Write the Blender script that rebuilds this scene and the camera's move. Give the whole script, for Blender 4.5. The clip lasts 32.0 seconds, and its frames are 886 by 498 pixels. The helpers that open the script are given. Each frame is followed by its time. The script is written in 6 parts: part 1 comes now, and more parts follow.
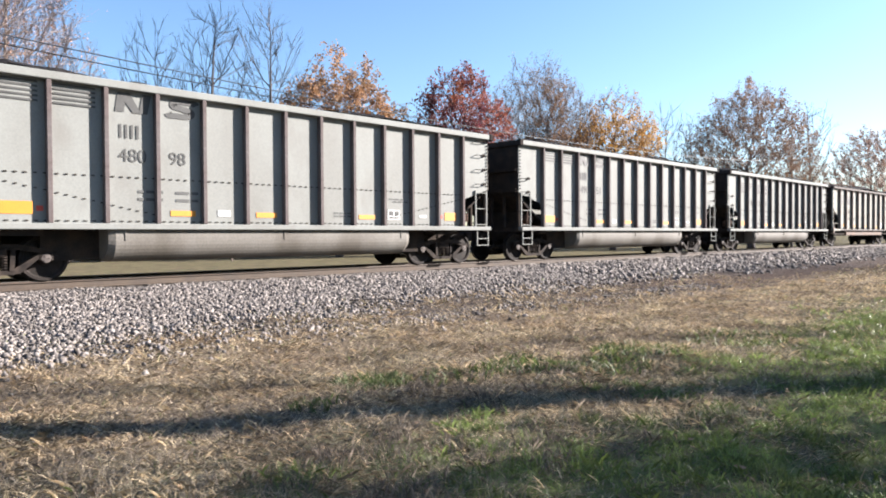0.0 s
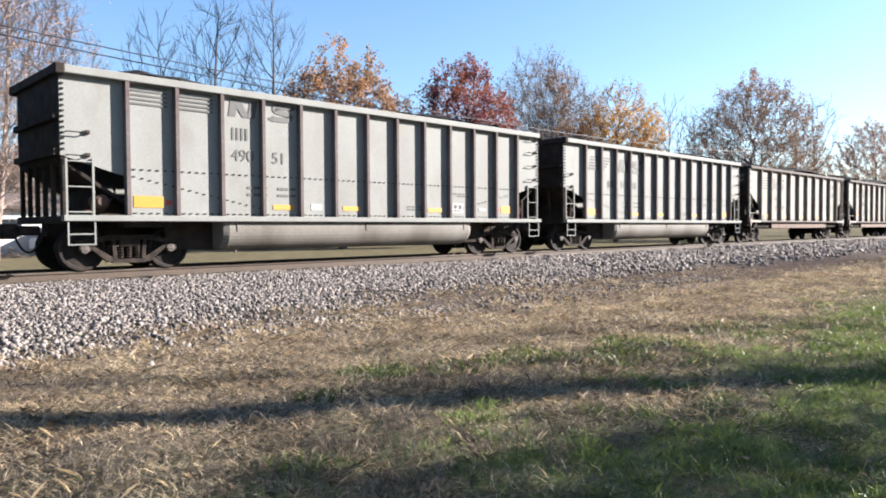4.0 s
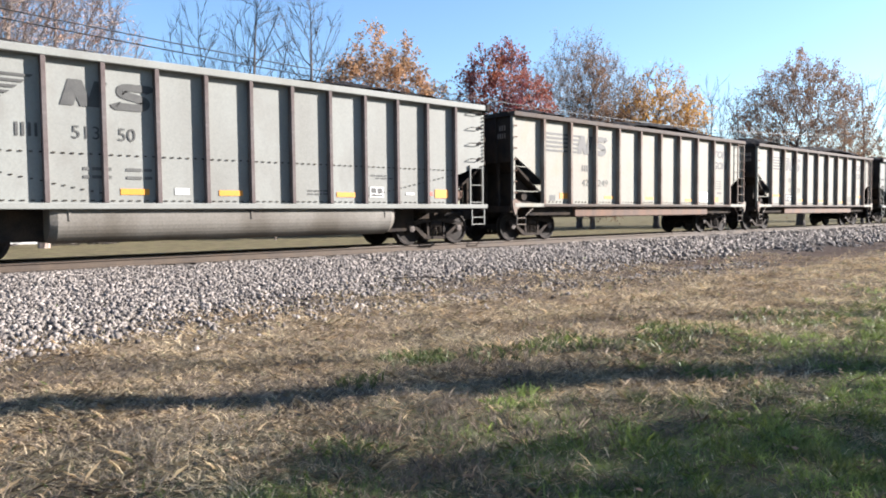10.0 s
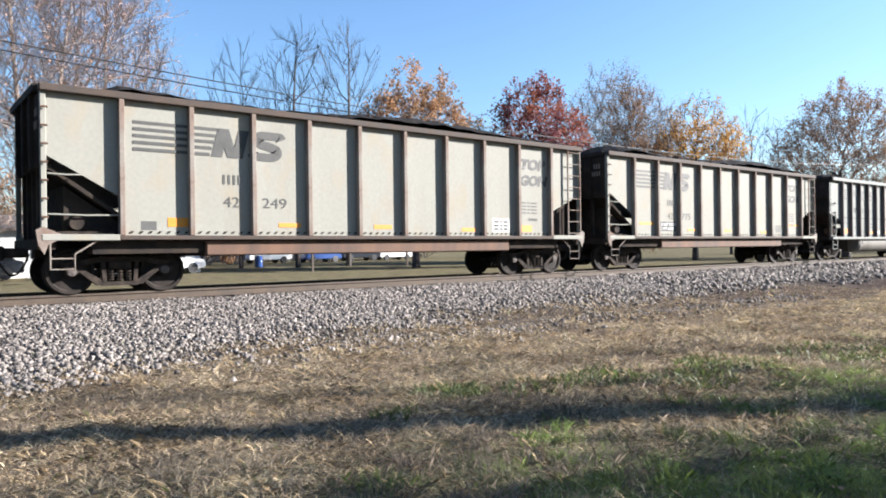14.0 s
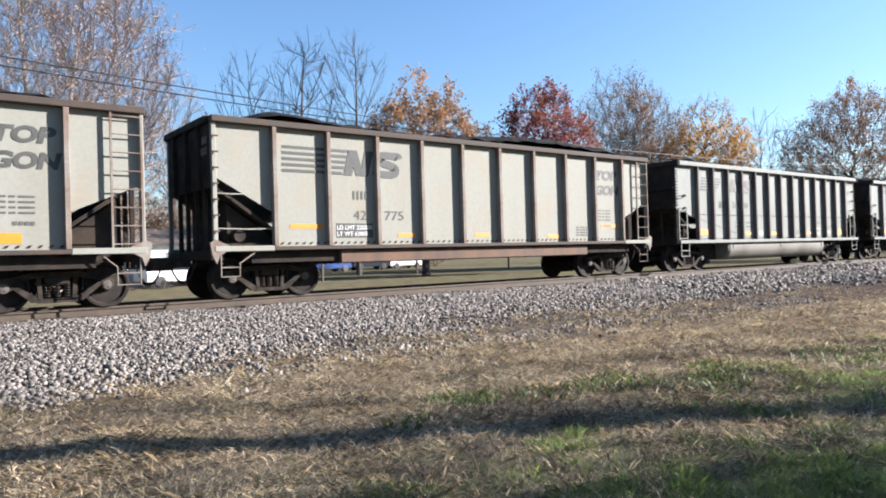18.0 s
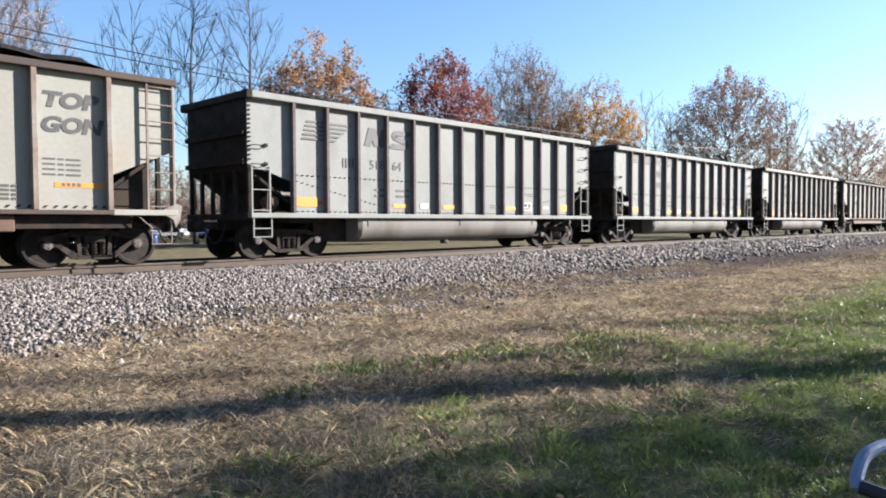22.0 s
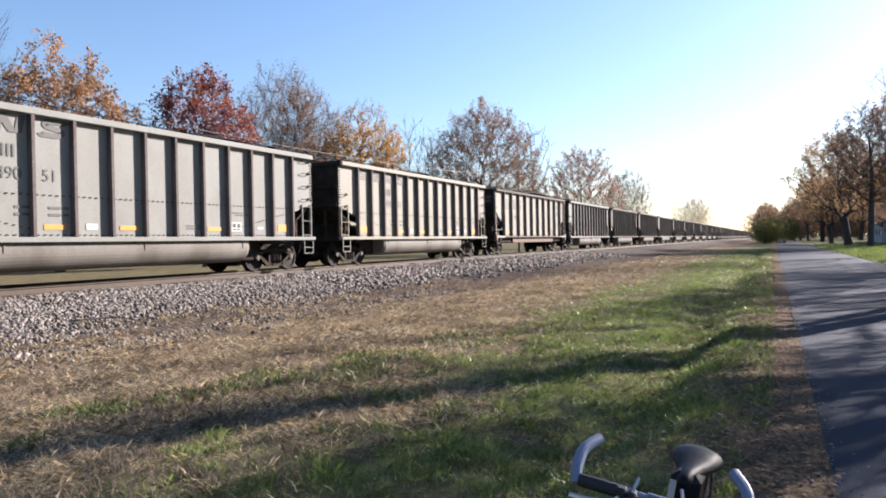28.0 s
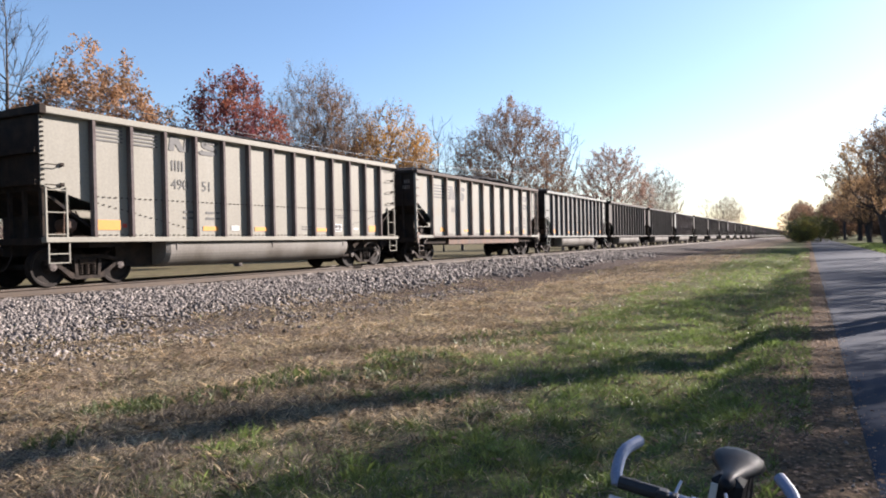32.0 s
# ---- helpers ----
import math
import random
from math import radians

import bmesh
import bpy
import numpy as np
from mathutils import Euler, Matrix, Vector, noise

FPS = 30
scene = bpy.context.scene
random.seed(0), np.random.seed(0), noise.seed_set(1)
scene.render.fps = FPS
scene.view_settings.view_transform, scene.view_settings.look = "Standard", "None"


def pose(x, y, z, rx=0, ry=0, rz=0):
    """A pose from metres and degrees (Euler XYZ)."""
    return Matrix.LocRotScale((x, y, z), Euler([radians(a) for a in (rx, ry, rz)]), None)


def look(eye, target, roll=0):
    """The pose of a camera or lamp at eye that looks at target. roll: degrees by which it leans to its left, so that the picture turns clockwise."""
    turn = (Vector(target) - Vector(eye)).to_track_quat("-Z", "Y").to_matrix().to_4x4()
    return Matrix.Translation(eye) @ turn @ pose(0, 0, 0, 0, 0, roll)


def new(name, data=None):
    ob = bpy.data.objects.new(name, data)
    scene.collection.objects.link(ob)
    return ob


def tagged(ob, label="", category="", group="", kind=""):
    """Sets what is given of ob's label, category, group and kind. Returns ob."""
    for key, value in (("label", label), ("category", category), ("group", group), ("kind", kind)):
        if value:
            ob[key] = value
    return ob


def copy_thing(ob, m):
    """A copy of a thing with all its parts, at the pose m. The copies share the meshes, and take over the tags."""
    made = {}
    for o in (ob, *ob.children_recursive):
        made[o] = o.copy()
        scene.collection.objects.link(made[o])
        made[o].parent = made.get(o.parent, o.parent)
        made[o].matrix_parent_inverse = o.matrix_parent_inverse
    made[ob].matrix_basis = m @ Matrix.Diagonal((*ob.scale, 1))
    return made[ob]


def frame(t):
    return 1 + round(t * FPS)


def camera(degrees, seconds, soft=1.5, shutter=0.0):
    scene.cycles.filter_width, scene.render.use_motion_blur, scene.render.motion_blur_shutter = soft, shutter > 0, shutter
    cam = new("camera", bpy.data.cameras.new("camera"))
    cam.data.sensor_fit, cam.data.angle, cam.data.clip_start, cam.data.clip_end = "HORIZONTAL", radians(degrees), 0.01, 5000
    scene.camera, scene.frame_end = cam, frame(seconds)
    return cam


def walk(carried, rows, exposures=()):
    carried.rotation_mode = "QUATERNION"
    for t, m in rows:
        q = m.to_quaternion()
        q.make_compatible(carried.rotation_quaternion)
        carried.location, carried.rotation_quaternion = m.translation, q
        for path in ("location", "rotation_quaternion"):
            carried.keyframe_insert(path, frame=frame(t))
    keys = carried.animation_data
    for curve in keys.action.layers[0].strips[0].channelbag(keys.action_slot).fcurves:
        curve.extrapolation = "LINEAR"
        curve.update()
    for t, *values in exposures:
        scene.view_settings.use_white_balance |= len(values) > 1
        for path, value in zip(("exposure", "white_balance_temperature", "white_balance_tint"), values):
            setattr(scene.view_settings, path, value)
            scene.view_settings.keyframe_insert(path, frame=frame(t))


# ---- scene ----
cam = camera(64.4, 32.0, soft=1.9)
EYE = 1.5  # height of the eye over the road
PATH = [
    (0, pose(0.029, -0.020, EYE + 0.002, 88.97, 0.34, -44.75)),
    (0.5, pose(0.026, -0.025, EYE + 0.001, 89.25, 0.92, -44.99)),
    (1, pose(0.017, -0.029, EYE + 0.002, 88.73, -0.30, -44.96)),
    (1.5, pose(0.016, -0.031, EYE + 0.002, 88.60, 0.02, -44.91)),
    (2, pose(0.021, -0.028, EYE + 0.003, 88.50, 0.27, -44.78)),
    (2.5, pose(0.018, -0.034, EYE + 0.002, 88.39, 0.25, -44.69)),
    (3, pose(0.012, -0.032, EYE + -0.000, 88.35, 0.63, -44.64)),
    (3.5, pose(0.006, -0.026, EYE + 0.001, 88.30, 0.35, -44.66)),
    (5.5, pose(0.010, -0.025, EYE + -0.003, 88.82, 0.32, -43.43)),
    (6, pose(0.004, -0.016, EYE + 0.002, 89.45, 0.25, -42.82)),
    (6.5, pose(0.003, -0.016, EYE + 0.000, 89.69, 0.77, -42.04)),
    (7, pose(0.005, -0.005, EYE + -0.001, 89.92, 0.35, -41.69)),
    (7.5, pose(0.006, -0.008, EYE + -0.002, 89.88, -0.16, -42.30)),
    (8, pose(0.008, -0.005, EYE + -0.002, 89.67, 0.30, -42.65)),
    (8.5, pose(0.006, -0.010, EYE + -0.002, 89.02, 0.74, -42.57)),
    (9, pose(0.000, 0.000, EYE + 0.000, 88.83, 0.78, -41.97)),
    (9.5, pose(0.002, 0.014, EYE + 0.001, 87.73, 1.00, -41.81)),
    (10, pose(-0.002, 0.008, EYE + -0.000, 87.23, 0.58, -41.51)),
    (10.5, pose(-0.004, 0.005, EYE + 0.002, 87.27, 0.61, -40.91)),
    (11, pose(0.004, -0.007, EYE + -0.003, 87.26, 1.08, -39.95)),
    (11.5, pose(0.005, -0.012, EYE + 0.000, 88.28, 1.07, -39.73)),
    (12, pose(0.002, -0.020, EYE + -0.003, 89.07, 1.78, -39.97)),
    (12.5, pose(0.000, -0.017, EYE + -0.004, 89.31, 2.04, -40.27)),
    (13, pose(0.003, -0.026, EYE + -0.002, 89.47, 1.57, -40.17)),
    (13.5, pose(-0.006, -0.024, EYE + 0.001, 89.78, 1.08, -39.47)),
    (14, pose(-0.004, -0.028, EYE + 0.001, 89.90, 0.69, -38.59)),
    (14.5, pose(-0.002, -0.021, EYE + 0.002, 90.11, 0.43, -38.33)),
    (16.5, pose(0.006, -0.021, EYE + -0.004, 89.05, 0.71, -38.78)),
    (17, pose(0.003, -0.024, EYE + 0.002, 89.40, 1.49, -38.50)),
    (17.5, pose(-0.000, -0.022, EYE + 0.004, 90.00, 1.65, -38.21)),
    (18, pose(-0.003, -0.028, EYE + 0.001, 90.54, 1.68, -37.80)),
    (18.5, pose(-0.004, -0.024, EYE + 0.012, 91.20, 2.30, -37.61)),
    (19, pose(-0.008, -0.018, EYE + 0.013, 89.61, -0.34, -37.49)),
    (19.5, pose(0.030, -0.038, EYE + 0.027, 89.40, 0.18, -38.04)),
    (20, pose(0.041, -0.036, EYE + 0.029, 89.31, 0.23, -37.81)),
    (20.5, pose(0.043, -0.036, EYE + 0.030, 89.23, 0.08, -37.02)),
    (21, pose(0.027, -0.033, EYE + 0.020, 89.65, -0.18, -37.06)),
    (21.5, pose(0.023, -0.034, EYE + 0.016, 89.54, -0.25, -38.60)),
    (22, pose(0.047, -0.082, EYE + 0.011, 87.97, 0.26, -46.21)),
    (22.5, pose(0.061, -0.109, EYE + 0.014, 87.75, 0.79, -51.65)),
    (23, pose(0.074, -0.124, EYE + 0.006, 86.97, 0.85, -58.70)),
    (23.5, pose(0.089, -0.128, EYE + 0.004, 86.03, 0.99, -63.48)),
    (24, pose(0.109, -0.137, EYE + 0.004, 86.40, 0.79, -67.61)),
    (24.5, pose(0.112, -0.136, EYE + 0.001, 87.35, 1.05, -70.05)),
    (25, pose(0.116, -0.138, EYE + -0.001, 87.90, 1.17, -70.36)),
    (25.5, pose(0.112, -0.131, EYE + 0.000, 88.14, 1.52, -69.08)),
    (26, pose(0.106, -0.130, EYE + 0.003, 88.89, 1.49, -67.29)),
    (26.5, pose(0.100, -0.122, EYE + 0.007, 89.42, 1.92, -66.26)),
    (28.5, pose(0.100, -0.123, EYE + 0.015, 89.50, 0.90, -64.58)),
    (29, pose(0.098, -0.119, EYE + 0.014, 89.92, 0.90, -64.70)),
    (29.5, pose(0.106, -0.116, EYE + 0.014, 89.97, 0.98, -64.22)),
    (30, pose(0.105, -0.105, EYE + 0.013, 89.63, 0.91, -63.59)),
    (30.5, pose(0.106, -0.103, EYE + 0.013, 89.53, 1.31, -63.38)),
    (31, pose(0.100, -0.100, EYE + 0.014, 89.45, 1.35, -62.97)),
    (31.5, pose(0.102, -0.099, EYE + 0.015, 89.44, 1.31, -62.73)),
    (32, pose(0.102, -0.097, EYE + 0.013, 89.45, 1.16, -62.52)),
]
walk(cam, PATH, exposures=[(0, 2.33, 6100, 15), (9, 2.33, 6080, 14), (14, 2.24, 5920, 12), (17, 2.18, 5900, 12), (21, 2.12, 5900, 12), (23.5, 2.28, 6080, 18), (26, 2.28, 6100, 19), (28.5, 2.03, 6300, 19), (32, 1.98, 6300, 19)])

# ---- daylight ----
SUN_AZ, SUN_EL = radians(-31), radians(22)  # the sun stands beyond the road, along the track
SUN_DIR = Vector((math.cos(SUN_EL) * math.cos(SUN_AZ), math.cos(SUN_EL) * math.sin(SUN_AZ), math.sin(SUN_EL)))
world = bpy.data.worlds.new("sky")
scene.world = world
world.use_nodes = True
wn = world.node_tree.nodes
sky = wn.new("ShaderNodeTexSky")
sky.sky_type = "NISHITA"
sky.sun_disc = False
sky.sun_elevation = SUN_EL
sky.sun_rotation = radians(90) - SUN_AZ
sky.altitude = 200
sky.air_density = 1.2
sky.dust_density = 0.6
sky.ozone_density = 4.0
wn["Background"].inputs["Strength"].default_value = 0.05
world.node_tree.links.new(sky.outputs[0], wn["Background"].inputs["Color"])
sun_data = bpy.data.lights.new("sun", "SUN")
sun_data.energy, sun_data.angle, sun_data.color = 5.0, radians(0.53), (1.0, 0.92, 0.81)
sun = new("sun", sun_data)
sun.matrix_world = look(SUN_DIR * 100, (0, 0, 0))


# ---- materials ----
def mat(name, base, rough=0.8, metal=0.0, vary=0.25, scale=6.0, fine=60.0, bump=0.15, tint=None, streak=0.0, island=0.0, objvar=0.0, spec=0.4,
        translucent=0.0, bump_dist=0.01, stain=None):
    """Two scales of noise in the colour, fine relief, and stains of a second colour; streak: stains drawn out downwards."""
    m = bpy.data.materials.new(name)
    m.use_nodes = True
    n, l = m.node_tree.nodes, m.node_tree.links
    b = n["Principled BSDF"]
    b.inputs["Metallic"].default_value = metal
    b.inputs["Specular IOR Level"].default_value = spec
    co = n.new("ShaderNodeTexCoord")
    big, small = n.new("ShaderNodeTexNoise"), n.new("ShaderNodeTexNoise")
    big.inputs["Scale"].default_value, small.inputs["Scale"].default_value = scale, fine
    big.inputs["Detail"].default_value, small.inputs["Detail"].default_value = 5, 3
    src = co.outputs["Object"]
    if streak:
        mp = n.new("ShaderNodeMapping")
        mp.inputs["Scale"].default_value = (1.0, 1.0, streak)
        l.new(src, mp.inputs[0])
        l.new(mp.outputs[0], big.inputs["Vector"])
    else:
        l.new(src, big.inputs["Vector"])
    l.new(src, small.inputs["Vector"])
    ramp = n.new("ShaderNodeValToRGB")
    ramp.color_ramp.elements[0].position, ramp.color_ramp.elements[1].position = 0.34, 0.68
    dark = tuple(c * (1 - vary) for c in base)
    ramp.color_ramp.elements[0].color = (*(tint or dark), 1)
    ramp.color_ramp.elements[1].color = (*base, 1)
    l.new(big.outputs["Fac"], ramp.inputs[0])
    mul = n.new("ShaderNodeMix")
    mul.data_type, mul.blend_type = "RGBA", "MULTIPLY"
    mul.inputs["Factor"].default_value = 1.0
    r2 = n.new("ShaderNodeValToRGB")
    r2.color_ramp.elements[0].position, r2.color_ramp.elements[1].position = 0.3, 0.7
    g0, g1 = 1 - vary * 0.8, 1 + vary * 0.3
    r2.color_ramp.elements[0].color, r2.color_ramp.elements[1].color = (g0, g0, g0, 1), (g1, g1, g1, 1)
    l.new(small.outputs["Fac"], r2.inputs[0])
    l.new(ramp.outputs[0], mul.inputs["A"])
    l.new(r2.outputs[0], mul.inputs["B"])
    out = mul.outputs["Result"]
    if island or objvar:
        hs = n.new("ShaderNodeHueSaturation")
        mr = n.new("ShaderNodeMapRange")
        if island:
            rnd = n.new("ShaderNodeNewGeometry").outputs["Random Per Island"]
        else:
            rnd = n.new("ShaderNodeObjectInfo").outputs["Random"]
        amt = island or objvar
        mr.inputs["To Min"].default_value, mr.inputs["To Max"].default_value = 1 - amt, 1 + amt
        l.new(rnd, mr.inputs["Value"])
        l.new(mr.outputs[0], hs.inputs["Value"])
        l.new(out, hs.inputs["Color"])
        out = hs.outputs[0]
    if stain:
        st, mp2 = n.new("ShaderNodeTexNoise"), n.new("ShaderNodeMapping")
        mp2.inputs["Scale"].default_value = (1.0, 1.0, 0.5)
        mp2.inputs["Location"].default_value = (3.7, 1.3, 0.4)
        st.inputs["Scale"].default_value, st.inputs["Detail"].default_value = 1.9, 7
        l.new(src, mp2.inputs[0])
        l.new(mp2.outputs[0], st.inputs["Vector"])
        sr = n.new("ShaderNodeMapRange")
        sr.inputs["From Min"].default_value, sr.inputs["From Max"].default_value, sr.inputs["To Max"].default_value = 0.56, 0.74, 0.6
        l.new(st.outputs["Fac"], sr.inputs["Value"])
        sm = n.new("ShaderNodeMix")
        sm.data_type = "RGBA"
        sm.inputs["B"].default_value = (*stain, 1)
        l.new(sr.outputs[0], sm.inputs["Factor"])
        l.new(out, sm.inputs["A"])
        out = sm.outputs["Result"]
    l.new(out, b.inputs["Base Color"])
    rr = n.new("ShaderNodeMapRange")
    rr.inputs["To Min"].default_value, rr.inputs["To Max"].default_value = max(0.05, rough - 0.12), min(1, rough + 0.1)
    l.new(big.outputs["Fac"], rr.inputs["Value"])
    l.new(rr.outputs[0], b.inputs["Roughness"])
    if bump:
        bp = n.new("ShaderNodeBump")
        bp.inputs["Strength"].default_value = bump
        bp.inputs["Distance"].default_value = bump_dist
        l.new(small.outputs["Fac"], bp.inputs["Height"])
        l.new(bp.outputs[0], b.inputs["Normal"])
    if translucent:
        tr = n.new("ShaderNodeBsdfTranslucent")
        l.new(out, tr.inputs["Color"])
        mx = n.new("ShaderNodeMixShader")
        mx.inputs[0].default_value = translucent
        l.new(b.outputs[0], mx.inputs[1])
        l.new(tr.outputs[0], mx.inputs[2])
        l.new(mx.outputs[0], n["Material Output"].inputs["Surface"])
    return m


M_GREY = mat("pale_grey_paint", (0.193, 0.199, 0.184), 0.65, vary=0.13, scale=0.9, fine=30, tint=(0.155, 0.155, 0.141), streak=0.25, bump=0.05, spec=0.12, stain=(0.14, 0.135, 0.122))
M_CREAM = mat("cream_paint", (0.216, 0.213, 0.186), 0.7, vary=0.10, scale=1.2, fine=12, tint=(0.191, 0.184, 0.156), streak=0.2, bump=0.05, spec=0.15, stain=(0.215, 0.178, 0.125))
M_DARKCAR = mat("dark_brown_paint", (0.0892, 0.0808, 0.0723), 0.75, vary=0.25, scale=0.6, fine=20, bump=0.05, spec=0.1)
M_PINKCAR = mat("pinkish_grey_paint", (0.218, 0.209, 0.176), 0.65, vary=0.14, scale=1, fine=20, tint=(0.18, 0.169, 0.138), streak=0.25, bump=0.05, spec=0.15)
M_GREYPOST = mat("brown_worn_grey_post", (0.115, 0.102, 0.098), 0.8, vary=0.25, scale=2.5, fine=18, tint=(0.085, 0.066, 0.062), streak=0.5, bump=0.05, spec=0.1)
M_CAP = mat("dusty_bearing_cap", (0.085, 0.07, 0.062), 0.8, vary=0.3, scale=8, fine=50)
M_BLACK = mat("grimy_black_steel_and_shade", (0.0209, 0.019, 0.019), 0.9, vary=0.4, scale=3, fine=40, tint=(0.0418, 0.0323, 0.0247), spec=0.05)
M_GRIME = mat("brown_grimed_steel", (0.0465, 0.036, 0.0291), 0.85, vary=0.4, scale=5, fine=50, tint=(0.0136, 0.0112, 0.00992), spec=0.12)
M_TUB = mat("weathered_tub_steel", (0.153, 0.143, 0.126), 0.65, vary=0.25, scale=0.8, fine=25, tint=(0.085, 0.0748, 0.0612), streak=0.4, bump=0.05, spec=0.2)
M_RUST = mat("rusty_sill", (0.125, 0.0699, 0.0441), 0.85, vary=0.35, scale=2.0, fine=40, tint=(0.0608, 0.0365, 0.0258), streak=0.3)
M_RIM = mat("rust_dark_rim_and_sill_shadow", (0.057, 0.038, 0.0274), 0.85, vary=0.35, scale=3, fine=40, tint=(0.0342, 0.0258, 0.0213))
M_WHEEL = mat("wheel_steel", (0.0289, 0.0228, 0.0198), 0.75, vary=0.4, scale=4, fine=40, tint=(0.0122, 0.0106, 0.00912), spec=0.15)
M_TREAD = mat("worn_wheel_tread", (0.3, 0.29, 0.28), 0.35, metal=0.8, vary=0.2)
M_RAIL = mat("rail_steel", (0.076, 0.0547, 0.038), 0.8, vary=0.3, scale=3, fine=50, tint=(0.0494, 0.0357, 0.0258))
M_RAILTOP = mat("rail_head", (0.22, 0.2, 0.18), 0.45, metal=0.8, vary=0.2)
M_TIE = mat("creosoted_wood", (0.057, 0.0441, 0.0342), 0.9, vary=0.5, scale=4, fine=40, objvar=0.3)
M_COAL = mat("coal", (0.0228, 0.0198, 0.0182), 0.85, vary=0.5, scale=3, fine=14, bump=0.8, bump_dist=0.05, spec=0.08)
M_YELLOW = mat("yellow_reflector", (0.45, 0.184, 0.0108), 0.6, vary=0.12, scale=5)
M_MARK = mat("faded_black_lettering", (0.06, 0.06, 0.056), 0.7, vary=0.4, scale=4, fine=40)
M_FADED = mat("worn_grey_lettering", (0.0699, 0.0699, 0.0654), 0.7, vary=0.25, scale=4, fine=40)
M_WHITEMARK = mat("white_tag", (0.414, 0.414, 0.396), 0.6, vary=0.1)
M_POST = mat("rust_edged_post", (0.205, 0.19, 0.167), 0.8, vary=0.2, scale=2.5, fine=18, tint=(0.129, 0.0874, 0.0684), streak=0.5, bump=0.05, spec=0.1)
M_RED = mat("red_tag", (0.418, 0.0532, 0.0304), 0.6, vary=0.1)
M_STONE = mat("ballast_stone", (0.18, 0.162, 0.148), 0.9, vary=0.35, scale=30, fine=120, tint=(0.127, 0.109, 0.0954), island=0.6, bump=0.2, spec=0.15)
M_BARK = mat("bark", (0.0712, 0.0589, 0.0522), 0.95, vary=0.4, scale=3, fine=25, bump=0.5, bump_dist=0.03)
M_PALEBARK = mat("pale_bark", (0.14, 0.118, 0.1), 0.95, vary=0.35, scale=2, fine=18, bump=0.4, bump_dist=0.03)
M_LEAF_RED = mat("red_oak_leaf", (0.29, 0.095, 0.042), 0.75, vary=0.35, scale=0.5, fine=3, tint=(0.104, 0.0333, 0.0475), island=0.4, bump=0, translucent=0.45)
M_LEAF_ORANGE = mat("orange_leaf", (0.37, 0.195, 0.09), 0.75, vary=0.35, scale=0.35, fine=3, tint=(0.209, 0.138, 0.0855), island=0.35, bump=0, translucent=0.5)
M_LEAF_GOLD = mat("golden_leaf", (0.456, 0.237, 0.0475), 0.75, vary=0.35, scale=0.3, fine=3, tint=(0.209, 0.123, 0.057), island=0.35, bump=0, translucent=0.5)
M_LEAF_BROWN = mat("brown_leaf", (0.215, 0.125, 0.075), 0.8, vary=0.35, scale=0.35, fine=3, tint=(0.12, 0.078, 0.05), island=0.35, bump=0, translucent=0.5)
M_LEAF_PINK = mat("pinkish_tan_leaf", (0.36, 0.22, 0.155), 0.8, vary=0.3, scale=0.35, fine=3, tint=(0.25, 0.16, 0.12), island=0.3, bump=0, translucent=0.35)
M_LEAF_TAN = mat("tan_brown_leaf", (0.37, 0.235, 0.11), 0.8, vary=0.35, scale=0.35, fine=3, tint=(0.21, 0.142, 0.0893), island=0.35, bump=0, translucent=0.5)
M_LEAF_YELLOW = mat("yellow_green_leaf", (0.30, 0.27, 0.06), 0.8, vary=0.35, scale=0.35, fine=3, tint=(0.16, 0.14, 0.04), island=0.3, bump=0, translucent=0.4)
M_LEAF_GREYTAN = mat("grey_tan_leaf", (0.23, 0.165, 0.125), 0.8, vary=0.3, scale=0.35, fine=3, tint=(0.16, 0.12, 0.10), island=0.3, bump=0, translucent=0.4)
M_PINKBARK = mat("pinkish_pale_bark", (0.27, 0.215, 0.18), 0.95, vary=0.3, scale=2, fine=18, bump=0.3, bump_dist=0.02)
M_LEAF_GREEN = mat("olive_leaf", (0.104, 0.114, 0.0285), 0.8, vary=0.35, scale=0.35, fine=3, tint=(0.057, 0.0617, 0.0238), island=0.3, bump=0, translucent=0.3)


# ---- building helpers ----
def part(name, bm, material, parent, label="", smooth=False):
    """Links a bmesh as one mesh object under a thing or a part."""
    me = bpy.data.meshes.new(name)
    if not isinstance(bm, bpy.types.Mesh):
        bmesh.ops.recalc_face_normals(bm, faces=bm.faces)
        bm.to_mesh(me)
        bm.free()
    else:
        me = bm
    if not me.materials:
        me.materials.append(material)
    if smooth:
        me.shade_smooth()
    ob = new(name, me)
    ob.parent = parent
    if label:
        tagged(ob, label)
    return ob


def thing(name, label, category, group="", kind=""):
    return tagged(new(name), label, category, group, kind)


def box(bm, x0, x1, y0, y1, z0, z1, bevel=0.0):
    vs = [bm.verts.new((x, y, z)) for x in (x0, x1) for y in (y0, y1) for z in (z0, z1)]
    fs = [bm.faces.new([vs[i] for i in f]) for f in ((0, 1, 3, 2), (4, 6, 7, 5), (0, 4, 5, 1), (2, 3, 7, 6), (0, 2, 6, 4), (1, 5, 7, 3))]
    if bevel:
        es = {e for f in fs for e in f.edges}
        bmesh.ops.bevel(bm, geom=list(es), offset=bevel, segments=1, affect="EDGES")
    return bm


def boxes(*rows, bevel=0.0):
    bm = bmesh.new()
    for r in rows:
        box(bm, *r)
    if bevel:
        bmesh.ops.bevel(bm, geom=list(bm.edges), offset=bevel, segments=1, affect="EDGES")
    return bm


